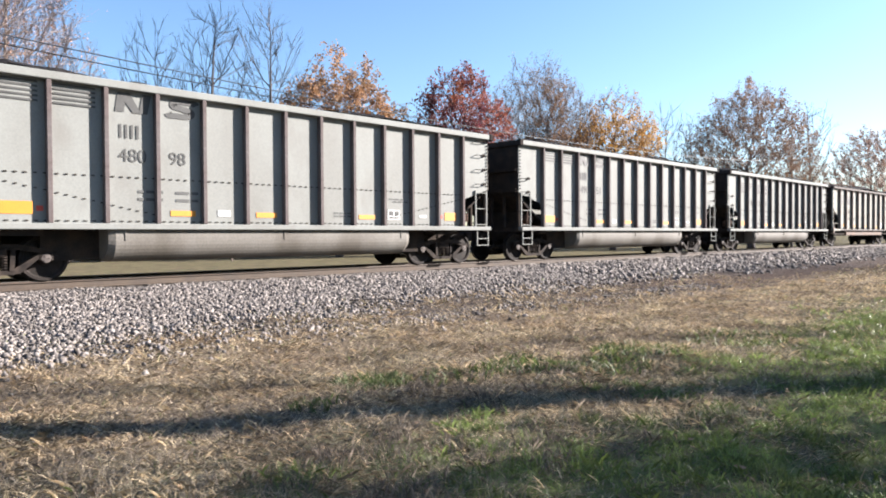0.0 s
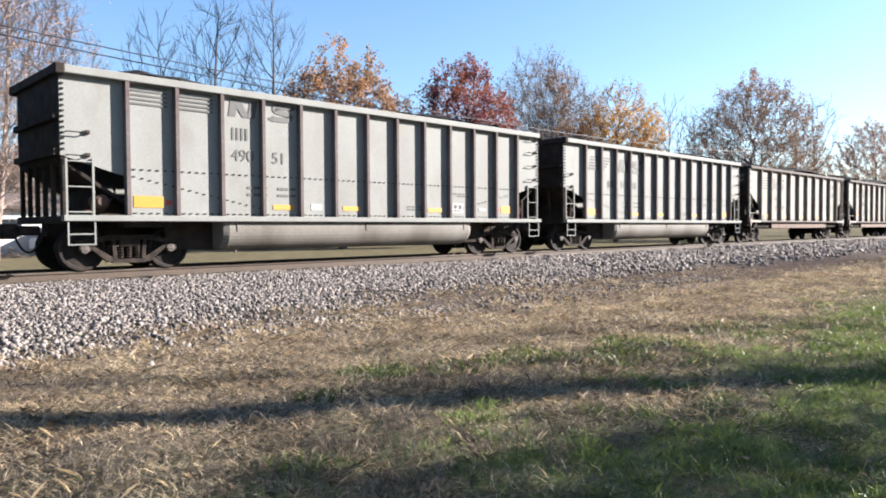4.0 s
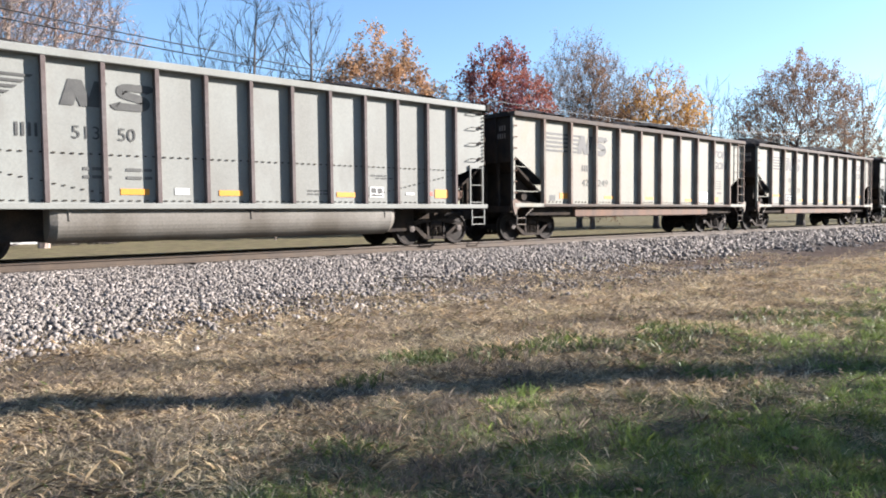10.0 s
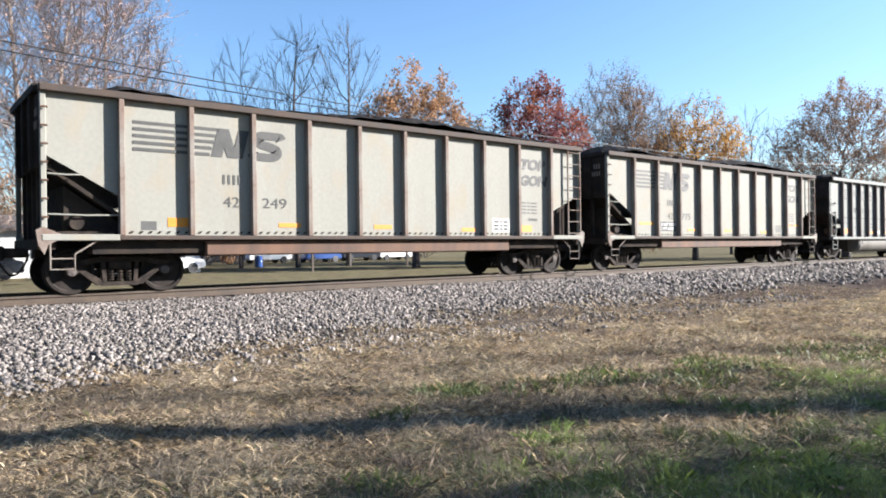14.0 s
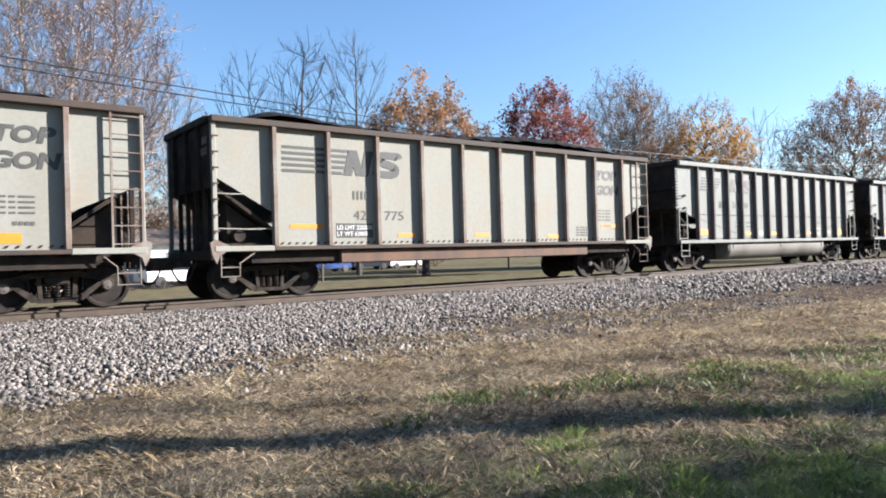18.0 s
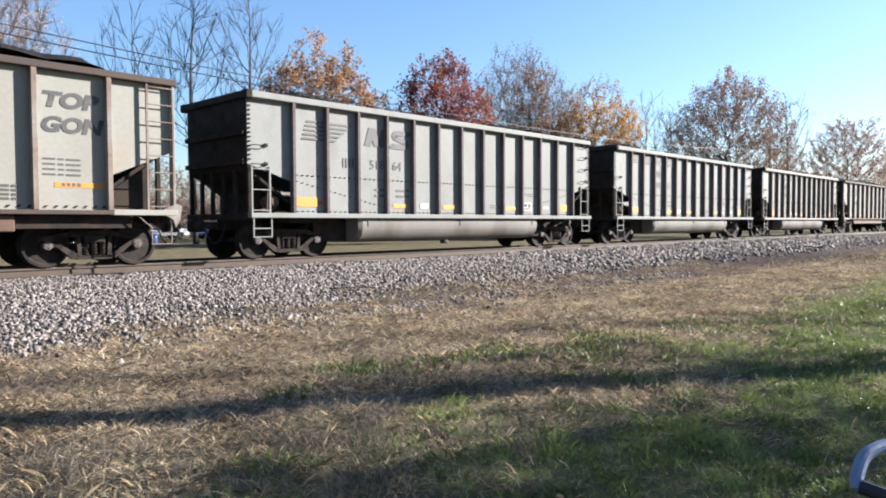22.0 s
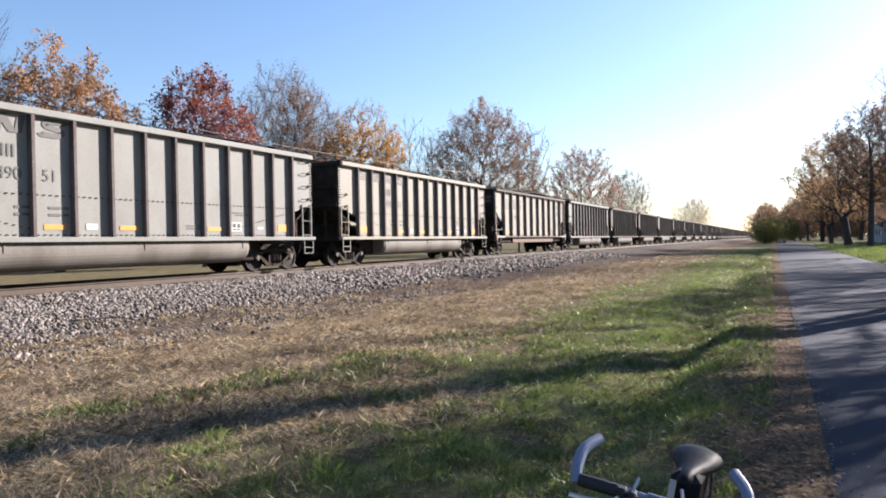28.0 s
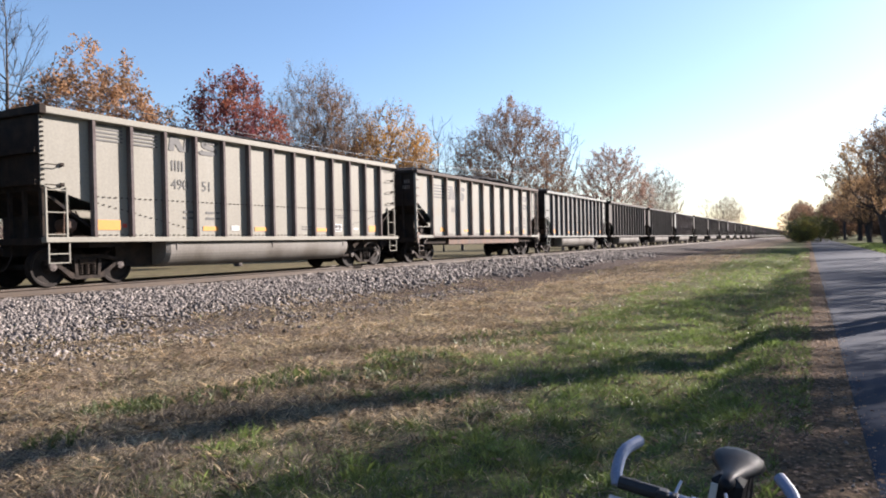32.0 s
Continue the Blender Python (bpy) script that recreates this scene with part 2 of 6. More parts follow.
def prism(bm, outline, y0, y1, axis="y"):
    """A flat outline in x, z (or y, z for axis x) drawn out along the third axis."""
    def at(p, d):
        return (p[0], d, p[1]) if axis == "y" else (d, p[0], p[1])
    a = [bm.verts.new(at(p, y0)) for p in outline]
    b = [bm.verts.new(at(p, y1)) for p in outline]
    bm.faces.new(a)
    bm.faces.new(b[::-1])
    for i in range(len(a)):
        j = (i + 1) % len(a)
        bm.faces.new((a[i], b[i], b[j], a[j]))
    return bm


def tube(bm, pts, r, sides=6, r1=None, cap=True):
    """A round bar along the points; r to r1."""
    pts = [Vector(p) for p in pts]
    rings = []
    for i, p in enumerate(pts):
        d = (pts[min(i + 1, len(pts) - 1)] - pts[max(i - 1, 0)]).normalized()
        u = d.orthogonal().normalized() if i == 0 else (u - d * u.dot(d)).normalized()
        w = d.cross(u)
        rr = r if r1 is None else r + (r1 - r) * i / (len(pts) - 1)
        rings.append([bm.verts.new(p + (u * math.cos(a) + w * math.sin(a)) * rr) for a in (2 * math.pi * k / sides for k in range(sides))])
    for a, b in zip(rings, rings[1:]):
        for k in range(sides):
            j = (k + 1) % sides
            bm.faces.new((a[k], a[j], b[j], b[k]))
    if cap:
        bm.faces.new(rings[0][::-1])
        bm.faces.new(rings[-1])
    return bm


def lathe(bm, profile, axis_at=(0, 0, 0), sides=24):
    """Rings of (radius, y) round the y axis through axis_at."""
    x0, y0, z0 = axis_at
    rings = [[bm.verts.new((x0 + r * math.cos(a), y0 + y, z0 + r * math.sin(a))) for a in (2 * math.pi * k / sides for k in range(sides))]
             for r, y in profile]
    for a, b in zip(rings, rings[1:]):
        for k in range(sides):
            j = (k + 1) % sides
            bm.faces.new((a[k], a[j], b[j], b[k]))
    bm.faces.new(rings[0][::-1])
    bm.faces.new(rings[-1])
    return bm


def mesh_from(name, verts, faces, material):
    me = bpy.data.meshes.new(name)
    me.from_pydata(verts, [], faces)
    me.materials.append(material)
    return me


def quads_mesh(name, verts, per, material):
    """A mesh of separate faces with per corners each, from an array of corners."""
    n = len(verts) // per
    me = bpy.data.meshes.new(name)
    me.vertices.add(len(verts))
    me.vertices.foreach_set("co", np.asarray(verts, dtype=np.float32).ravel())
    me.loops.add(len(verts))
    me.loops.foreach_set("vertex_index", np.arange(len(verts), dtype=np.int32))
    me.polygons.add(n)
    me.polygons.foreach_set("loop_start", np.arange(0, len(verts), per, dtype=np.int32))
    me.update(calc_edges=True)
    me.materials.append(material)
    return me


# ---- the plan: the track runs along x, the road beside it ----
SIDE = 14.68          # near faces of the wagons
TRACK_Y = SIDE + 1.62  # middle of the track
RAIL_Z = 0.66         # top of the rails
ROAD = (-5.2, -0.45)
PROFILE = np.array([(-3000, 0.6), (-60, 0.3), (-20, 0.12), (-9, 0.05), (-6, 0.02), (-5.2, -0.02), (-5.0, -0.10), (-0.7, -0.10), (-0.4, -0.03), (0.1, 0.0),
                    (0.9, -0.03), (1.7, -0.07), (2.6, -0.06), (3.8, -0.02), (6.0, 0.0), (9.0, 0.03), (10.2, 0.06), (11.5, 0.12), (13.5, 0.25),
                    (19.2, 0.25), (21.5, 0.10), (24, 0.02), (40, 0.1), (80, 0.3), (3000, 0.6)])
BED = np.array([(8.8, 0.0), (9.9, 0.075), (10.8, 0.15), (12.0, 0.30), (13.3, 0.44), (13.9, 0.47), (15.3, 0.465), (17.3, 0.465), (18.7, 0.47), (19.4, 0.42), (21.0, 0.22), (22.4, 0.0)])


def lump(x, y, s, seed=0.0):
    return noise.noise((x / s + seed, y / s - seed, seed))


def ground_z(x, y):
    z = float(np.interp(y, PROFILE[:, 0], PROFILE[:, 1]))
    if ROAD[0] - 0.2 < y < ROAD[1] + 0.2:
        return z
    if 3 < x < 80:  # a shallow ditch that runs off beside the lane
        c = 1.15 + 0.12 * math.sin(x * 0.45) + 0.25 * max(0, min(1, (7 - x) / 3))
        z -= 0.20 * min(1, (x - 3) / 3) * math.exp(-((y - c) / 0.42) ** 2) - 0.06 * math.exp(-((y - c + 0.62) / 0.3) ** 2)
    return z + 0.045 * lump(x, y, 1.7) + 0.045 * lump(x, y, 0.75, 3.0)


def bed_z(x, y):
    return float(np.interp(y, BED[:, 0], BED[:, 1])) + 0.03 * lump(x, y, 1.1, 7.0)


def spread(a, b, step, grow=1.25, end=3000):
    """Even steps from a to b, growing steps beyond, out to the horizon on both sides."""
    mid = list(np.arange(a, b + 1e-6, step))
    lo, hi, s = [a], [b], step
    while hi[-1] < end:
        s *= grow
        hi.append(hi[-1] + s)
        lo.append(lo[-1] - s)
    return lo[:0:-1] + mid + hi[1:]


def sheet(name, xs, ys, zf, material):
    verts = [(x, y, zf(x, y)) for x in xs for y in ys]
    n = len(ys)
    faces = [(i * n + j, (i + 1) * n + j, (i + 1) * n + j + 1, i * n + j + 1) for i in range(len(xs) - 1) for j in range(n - 1)]
    me = mesh_from(name, verts, faces, material)
    me.shade_smooth()
    return new(name, me)


def ground_material():
    """Dry straw-coloured turf towards the track, green turf towards the road, bare earth and thatch showing through."""
    m = mat("turf", (0.185, 0.142, 0.095), 0.95, vary=0.4, scale=1.3, fine=22, tint=(0.092, 0.07, 0.05), bump=0.8, bump_dist=0.03, spec=0.02)
    n, l = m.node_tree.nodes, m.node_tree.links
    b = n["Principled BSDF"]
    dry = b.inputs["Base Color"].links[0].from_socket
    co = n.new("ShaderNodeTexCoord")
    sep = n.new("ShaderNodeSeparateXYZ")
    l.new(co.outputs["Object"], sep.inputs[0])
    wave = n.new("ShaderNodeTexNoise")
    wave.inputs["Scale"].default_value, wave.inputs["Detail"].default_value = 0.45, 6
    l.new(co.outputs["Object"], wave.inputs["Vector"])
    off = n.new("ShaderNodeMath")
    off.operation = "MULTIPLY_ADD"
    off.inputs[1].default_value, off.inputs[2].default_value = 5.0, -2.5
    l.new(wave.outputs["Fac"], off.inputs[0])
    add = n.new("ShaderNodeMath")
    l.new(sep.outputs["Y"], add.inputs[0])
    l.new(off.outputs[0], add.inputs[1])
    ramp = n.new("ShaderNodeValToRGB")
    mr = n.new("ShaderNodeMapRange")
    mr.inputs["From Min"].default_value, mr.inputs["From Max"].default_value = 2.8, 5.2
    l.new(add.outputs[0], mr.inputs["Value"])
    green = n.new("ShaderNodeValToRGB")
    green.color_ramp.elements[0].position, green.color_ramp.elements[1].position = 0.35, 0.65
    green.color_ramp.elements[0].color, green.color_ramp.elements[1].color = (0.055, 0.05, 0.03, 1), (0.10, 0.112, 0.045, 1)
    fine = n.new("ShaderNodeTexNoise")
    fine.inputs["Scale"].default_value, fine.inputs["Detail"].default_value = 2.2, 8
    l.new(co.outputs["Object"], fine.inputs["Vector"])
    l.new(fine.outputs["Fac"], green.inputs[0])
    mix = n.new("ShaderNodeMix")
    mix.data_type = "RGBA"
    l.new(mr.outputs[0], mix.inputs["Factor"])
    l.new(green.outputs[0], mix.inputs["A"])
    l.new(dry, mix.inputs["B"])
    # far side of the track: green again
    far = n.new("ShaderNodeMapRange")
    far.inputs["From Min"].default_value, far.inputs["From Max"].default_value = 24.0, 29.0
    far.inputs["To Max"].default_value = 0.45
    l.new(add.outputs[0], far.inputs["Value"])
    mix2 = n.new("ShaderNodeMix")
    mix2.data_type = "RGBA"
    l.new(far.outputs[0], mix2.inputs["Factor"])
    l.new(mix.outputs["Result"], mix2.inputs["A"])
    l.new(green.outputs[0], mix2.inputs["B"])
    # leaf mould along the edge of the lane
    edge = n.new("ShaderNodeMapRange")
    edge.inputs["From Min"].default_value, edge.inputs["From Max"].default_value = 0.75, 0.15
    soft = n.new("ShaderNodeMath")
    soft.operation = "MULTIPLY_ADD"
    soft.inputs[1].default_value = 0.25
    l.new(off.outputs[0], soft.inputs[0])
    l.new(sep.outputs["Y"], soft.inputs[2])
    l.new(soft.outputs[0], edge.inputs["Value"])
    lane_side = n.new("ShaderNodeMath")
    lane_side.operation = "GREATER_THAN"
    lane_side.inputs[1].default_value = -3.0
    l.new(sep.outputs["Y"], lane_side.inputs[0])
    both = n.new("ShaderNodeMath")
    both.operation = "MULTIPLY"
    l.new(edge.outputs[0], both.inputs[0])
    l.new(lane_side.outputs[0], both.inputs[1])
    mould = n.new("ShaderNodeValToRGB")
    mould.color_ramp.elements[0].position, mould.color_ramp.elements[1].position = 0.35, 0.65
    mould.color_ramp.elements[0].color, mould.color_ramp.elements[1].color = (0.055, 0.04, 0.028, 1), (0.13, 0.09, 0.055, 1)
    tiny = n.new("ShaderNodeTexNoise")
    tiny.inputs["Scale"].default_value, tiny.inputs["Detail"].default_value = 14, 6
    l.new(co.outputs["Object"], tiny.inputs["Vector"])
    l.new(tiny.outputs["Fac"], mould.inputs[0])
    mix3 = n.new("ShaderNodeMix")
    mix3.data_type = "RGBA"
    l.new(both.outputs[0], mix3.inputs["Factor"])
    l.new(mix2.outputs["Result"], mix3.inputs["A"])
    l.new(mould.outputs[0], mix3.inputs["B"])
    l.new(mix3.outputs["Result"], b.inputs["Base Color"])
    return m


def shaded_soil_mix(m):
    """Bare brown soil and rotted leaves along the foot of the bank, darkened for the shade on its slope, from about
    twenty metres on.
    """
    n, l = m.node_tree.nodes, m.node_tree.links
    b = n["Principled BSDF"]
    old = b.inputs["Base Color"].links[0].from_socket
    co, sep = n.new("ShaderNodeTexCoord"), n.new("ShaderNodeSeparateXYZ")
    l.new(co.outputs["Object"], sep.inputs[0])
    ns = n.new("ShaderNodeTexNoise")
    ns.inputs["Scale"].default_value, ns.inputs["Detail"].default_value = 0.8, 6
    l.new(co.outputs["Object"], ns.inputs["Vector"])
    y = n.new("ShaderNodeMath")
    y.operation = "MULTIPLY_ADD"
    y.inputs[1].default_value = 2.6
    l.new(ns.outputs["Fac"], y.inputs[0])
    l.new(sep.outputs["Y"], y.inputs[2])
    fac = None
    for out, a, c in ((sep.outputs["X"], 4.0, 17.0), (y.outputs[0], 9.1, 9.9), (y.outputs[0], 13.0, 11.6)):
        r = n.new("ShaderNodeMapRange")
        r.inputs["From Min"].default_value, r.inputs["From Max"].default_value = a, c
        l.new(out, r.inputs["Value"])
        if fac is None:
            fac = r.outputs[0]
        else:
            k = n.new("ShaderNodeMath")
            k.operation = "MULTIPLY"
            l.new(fac, k.inputs[0])
            l.new(r.outputs[0], k.inputs[1])
            fac = k.outputs[0]
    soil = n.new("ShaderNodeValToRGB")
    soil.color_ramp.elements[0].position, soil.color_ramp.elements[1].position = 0.35, 0.68
    # brown soil colours with the shade of the bank mixed in
    soil.color_ramp.elements[0].color, soil.color_ramp.elements[1].color = (0.036, 0.026, 0.021, 1), (0.08, 0.058, 0.045, 1)
    grain = n.new("ShaderNodeTexNoise")
    grain.inputs["Scale"].default_value, grain.inputs["Detail"].default_value = 7, 7
    l.new(co.outputs["Object"], grain.inputs["Vector"])
    l.new(grain.outputs["Fac"], soil.inputs[0])
    mx = n.new("ShaderNodeMix")
    mx.data_type = "RGBA"
    l.new(fac, mx.inputs["Factor"])
    l.new(old, mx.inputs["A"])
    l.new(soil.outputs[0], mx.inputs["B"])
    l.new(mx.outputs["Result"], b.inputs["Base Color"])
    return m


M_TURF = shaded_soil_mix(ground_material())
M_BED = shaded_soil_mix(mat("ballast_bed", (0.10, 0.088, 0.078), 0.95, vary=0.4, scale=2.5, fine=26, tint=(0.062, 0.052, 0.045), bump=1.0, bump_dist=0.06, spec=0.05))
M_ASPHALT = mat("worn_asphalt", (0.0225, 0.0305, 0.047), 0.9, vary=0.3, scale=1.2, fine=120, tint=(0.0165, 0.0225, 0.035), bump=0.35, spec=0.1)

xs = spread(-4, 26, 0.22)
ys = spread(-7, 14, 0.2)
ground = tagged(sheet("ground", xs, ys, ground_z, M_TURF), "uneven turf, straw-dry by the track and green by the road", "ground", kind="structure")
bx = [v for v in spread(-4, 40, 0.4) if -400 < v < 1500]
by = list(np.linspace(8.8, 22.4, 46))
ballast = tagged(sheet("ballast", bx, by, bed_z, M_BED), "sloping bed of grey crushed stone under the track", "ballast", kind="structure")


def road_z(x, y):
    mid = (ROAD[0] + ROAD[1]) / 2
    return 0.0 - 0.02 * ((y - mid) / 2.4) ** 2 * 2


rbm_x = [v for v in spread(-6, 60, 1.0) if -500 < v < 1600]
road = tagged(sheet("road", rbm_x, list(np.linspace(ROAD[0], ROAD[1], 9)), road_z, M_ASPHALT), "narrow patched grey asphalt lane beside the railway", "road", kind="structure")


# ---- rails and sleepers ----
def rail_bar(y):
    prof = [(-0.075, 0.0), (0.075, 0.0), (0.075, 0.012), (0.012, 0.03), (0.009, 0.12), (0.036, 0.135), (0.036, 0.162), (0.028, 0.17), (-0.028, 0.17),
            (-0.036, 0.162), (-0.036, 0.135), (-0.009, 0.12), (-0.012, 0.03), (-0.075, 0.012)]
    bm = bmesh.new()
    prism(bm, [(y + a, RAIL_Z - 0.17 + b) for a, b in prof], -400, 1500, axis="x")
    return bm


track = thing("railway_track", "rust-brown steel rails on dark wooden sleepers in ballast", "railway track", kind="structure")
for side in (-0.755, 0.755):
    r = part("rail", rail_bar(TRACK_Y + side), M_RAIL, track)
    part("rail_head", boxes((-400, 1500, TRACK_Y + side - 0.026, TRACK_Y + side + 0.026, RAIL_Z + 0.0005, RAIL_Z + 0.004)), M_RAILTOP, r, "polished running surface")
tie = part("sleeper", boxes((-0.115, 0.115, -1.3, 1.3, -0.18, 0.0), bevel=0.01), M_TIE, track)
tie.location = (-3, TRACK_Y, RAIL_Z - 0.172)
for i in range(1, 110):
    t2 = tie.copy()
    scene.collection.objects.link(t2)
    t2.location = (-3 + 0.52 * i, TRACK_Y + random.uniform(-0.03, 0.03), RAIL_Z - 0.172)
    t2.rotation_euler = (0, 0, random.uniform(-0.02, 0.02))


# ---- the coal train ----
def wheelset(parent, x):
    """Two wheels on an axle; turns as one."""
    bm = bmesh.new()
    lathe(bm, [(0.075, -0.98), (0.075, 0.98)], sides=10)
    axle = part("wheelset", bm, M_GRIME, parent)
    axle.location = (x, 0, 0.457)
    for s in (-1, 1):
        bm = bmesh.new()
        prof = [(0.10, 0.89), (0.13, 0.87), (0.15, 0.80), (0.36, 0.79), (0.395, 0.835), (0.445, 0.835), (0.457, 0.82), (0.462, 0.73), (0.487, 0.715), (0.487, 0.69), (0.39, 0.69), (0.36, 0.72), (0.14, 0.73), (0.10, 0.70)]
        lathe(bm, [(r, s * y) for r, y in prof], sides=28)
        w = part("wheel", bm, M_WHEEL, axle, "grimy steel wheel with a bright rim")
        bm2 = bmesh.new()
        for k in range(3):
            a = 2 * math.pi * k / 3
            lathe(bm2, [(0.014, s * 1.0), (0.014, s * 1.02)], (0.05 * math.cos(a), 0, 0.05 * math.sin(a)), sides=6)
        lathe(bm2, [(0.085, s * 0.97), (0.09, s * 1.0), (0.02, s * 1.01)], sides=14)
        part("bearing_cap", bm2, M_CAP, axle, "dusty roller bearing end cap")
    return axle


def bogie(parent, xc):
    """A cast three-piece truck: two side frames with springs, a bolster; the wheelsets are made with it."""
    half = 0.889
    for s in (-1, 1):
        y0, y1 = s * 0.86, s * 0.97
        bm = bmesh.new()
        top = [(-half - 0.2, 0.50), (-half - 0.17, 0.62), (-half + 0.12, 0.66), (-0.42, 0.74), (0.42, 0.74), (half - 0.12, 0.66), (half + 0.17, 0.62), (half + 0.2, 0.50),
               (half + 0.12, 0.52), (half - 0.12, 0.56), (0.40, 0.63), (-0.40, 0.63), (-half + 0.12, 0.56), (-half - 0.12, 0.52)]
        prism(bm, [(xc + a, b) for a, b in top], y0, y1)
        for m in (-1, 1):
            prism(bm, [(xc + m * a, b) for a, b in ((half - 0.10, 0.56), (half + 0.02, 0.57), (0.43, 0.17), (0.30, 0.17), (0.30, 0.25))], y0 - s * 0.012, y1 + s * 0.012)
            prism(bm, [(xc + m * a, b) for a, b in ((0.25, 0.22), (0.33, 0.22), (0.36, 0.66), (0.28, 0.66))], y0 - s * 0.02, y1 + s * 0.02)
        box(bm, xc - 0.34, xc + 0.34, min(y0, y1) - 0.01, max(y0, y1) + 0.01, 0.15, 0.235)
        f = part("side_frame", bm, M_GRIME, parent, "cast steel truck side frame caked in brown dust")
        bm = bmesh.new()
        for k in (-0.17, 0.0, 0.17):
            tube(bm, [(xc + k + 0.062 * math.cos(a), (y0 + y1) / 2 + 0.062 * math.sin(a), 0.235 + 0.27 * a / (2 * math.pi * 5)) for a in np.linspace(0, 2 * math.pi * 5, 41)], 0.016, sides=4)
        part("spring", bm, M_GRIME, f, "nest of coil springs")
        for q in (xc - half, xc + half):
            part("bearing_box", boxes((q - 0.13, q + 0.13, min(y0, y1) - 0.02, max(y0, y1) + 0.02, 0.40, 0.56), bevel=0.02), M_GRIME, f)
    bm = boxes((xc - 0.22, xc + 0.22, -1.0, 1.0, 0.50, 0.66), (xc - 0.30, xc + 0.30, -0.35, 0.35, 0.62, 0.98), bevel=0.02)
    part("bolster", bm, M_BLACK, parent)
    for m in (-1, 1):
        part("brake_beam", boxes((xc + m * 0.36 - 0.05, xc + m * 0.36 + 0.05, -0.8, 0.8, 0.36, 0.46)), M_BLACK, parent)
    wheelset(parent, xc - half)
    wheelset(parent, xc + half)


def coupler(parent, x, way):
    bm = boxes((min(x, x + way * 0.62), max(x, x + way * 0.62), -0.09, 0.09, 0.74, 0.94), (min(x + way * 0.42, x + way * 0.72), max(x + way * 0.42, x + way * 0.72), -0.17, 0.17, 0.68, 0.98), bevel=0.03)
    c = part("coupler", bm, M_GRIME, parent, "rust-brown knuckle coupler")
    bm = bmesh.new()
    tube(bm, [(x + way * (0.05 + 0.55 * k / 8), -0.5, 0.82 - 0.42 * math.sin(math.pi * k / 8) ** 0.8) for k in range(9)], 0.022, sides=6)
    part("air_hose", bm, M_BLACK, c, "black rubber brake hose hanging in a loop")


def heap(parent, L, z, rise, seed):
    """The load: an uneven heap of coal inside the rim."""
    nx, ny = 60, 9
    verts, faces = [], []
    for i in range(nx + 1):
        for j in range(ny + 1):
            x, y = 0.25 + (L - 0.5) * i / nx, -1.36 + 2.72 * j / ny
            e = min(1.0, min(i, nx - i) / 6.0) * math.sin(math.pi * (0.06 + 0.88 * j / ny)) ** 0.35
            h = rise * e * (0.80 + 0.20 * math.sin(x * 0.62 + seed)) + 0.07 * noise.noise((x * 1.6, y * 1.6, seed)) + 0.05 * noise.noise((x * 6, y * 6, seed))
            verts.append((x, y, z - 0.16 + h))
    for i in range(nx):
        for j in range(ny):
            a = i * (ny + 1) + j
            faces.append((a, a + ny + 1, a + ny + 2, a + 1))
    part("coal_load", mesh_from("coal_load", verts, faces, M_COAL), M_COAL, parent, "heaped black coal showing over the rim")


def ladder(parent, x0, x1, z0, z1, y, n, material):
    bm = bmesh.new()
    for x in (x0, x1):
        box(bm, x - 0.02, x + 0.02, y - 0.012, y + 0.03, z0, z1)
    lad = part("ladder", bm, material, parent)
    for k in range(n):
        bm = bmesh.new()
        z = z0 + 0.07 + (z1 - z0 - 0.14) * k / max(1, n - 1)
        tube(bm, [(x0, y, z), (x1, y, z)], 0.014, sides=6)
        part("rung", bm, material, lad)


def grab_iron(parent, x0, x1, z, material, y=-1.60):
    bm = bmesh.new()
    tube(bm, [(x0, -1.50, z), (x0, y, z), (x1, y, z), (x1, -1.50, z)], 0.013, sides=6)
    box(bm, x1 - 0.03, x1 + 0.05, -1.54, -1.495, z - 0.02, z + 0.06)
    part("grab_iron", bm, material, parent)


def stirrup(parent, x0, x1, z0, z1, material):
    bm = bmesh.new()
    for z in (z0, (z0 + z1) / 2 - 0.05):
        box(bm, x0, x1, -1.60, -1.54, z, z + 0.025)
    for x in (x0, x1):
        box(bm, x - 0.015, x + 0.015, -1.60, -1.57, z0, z1)
    part("stirrup_step", bm, material, parent)


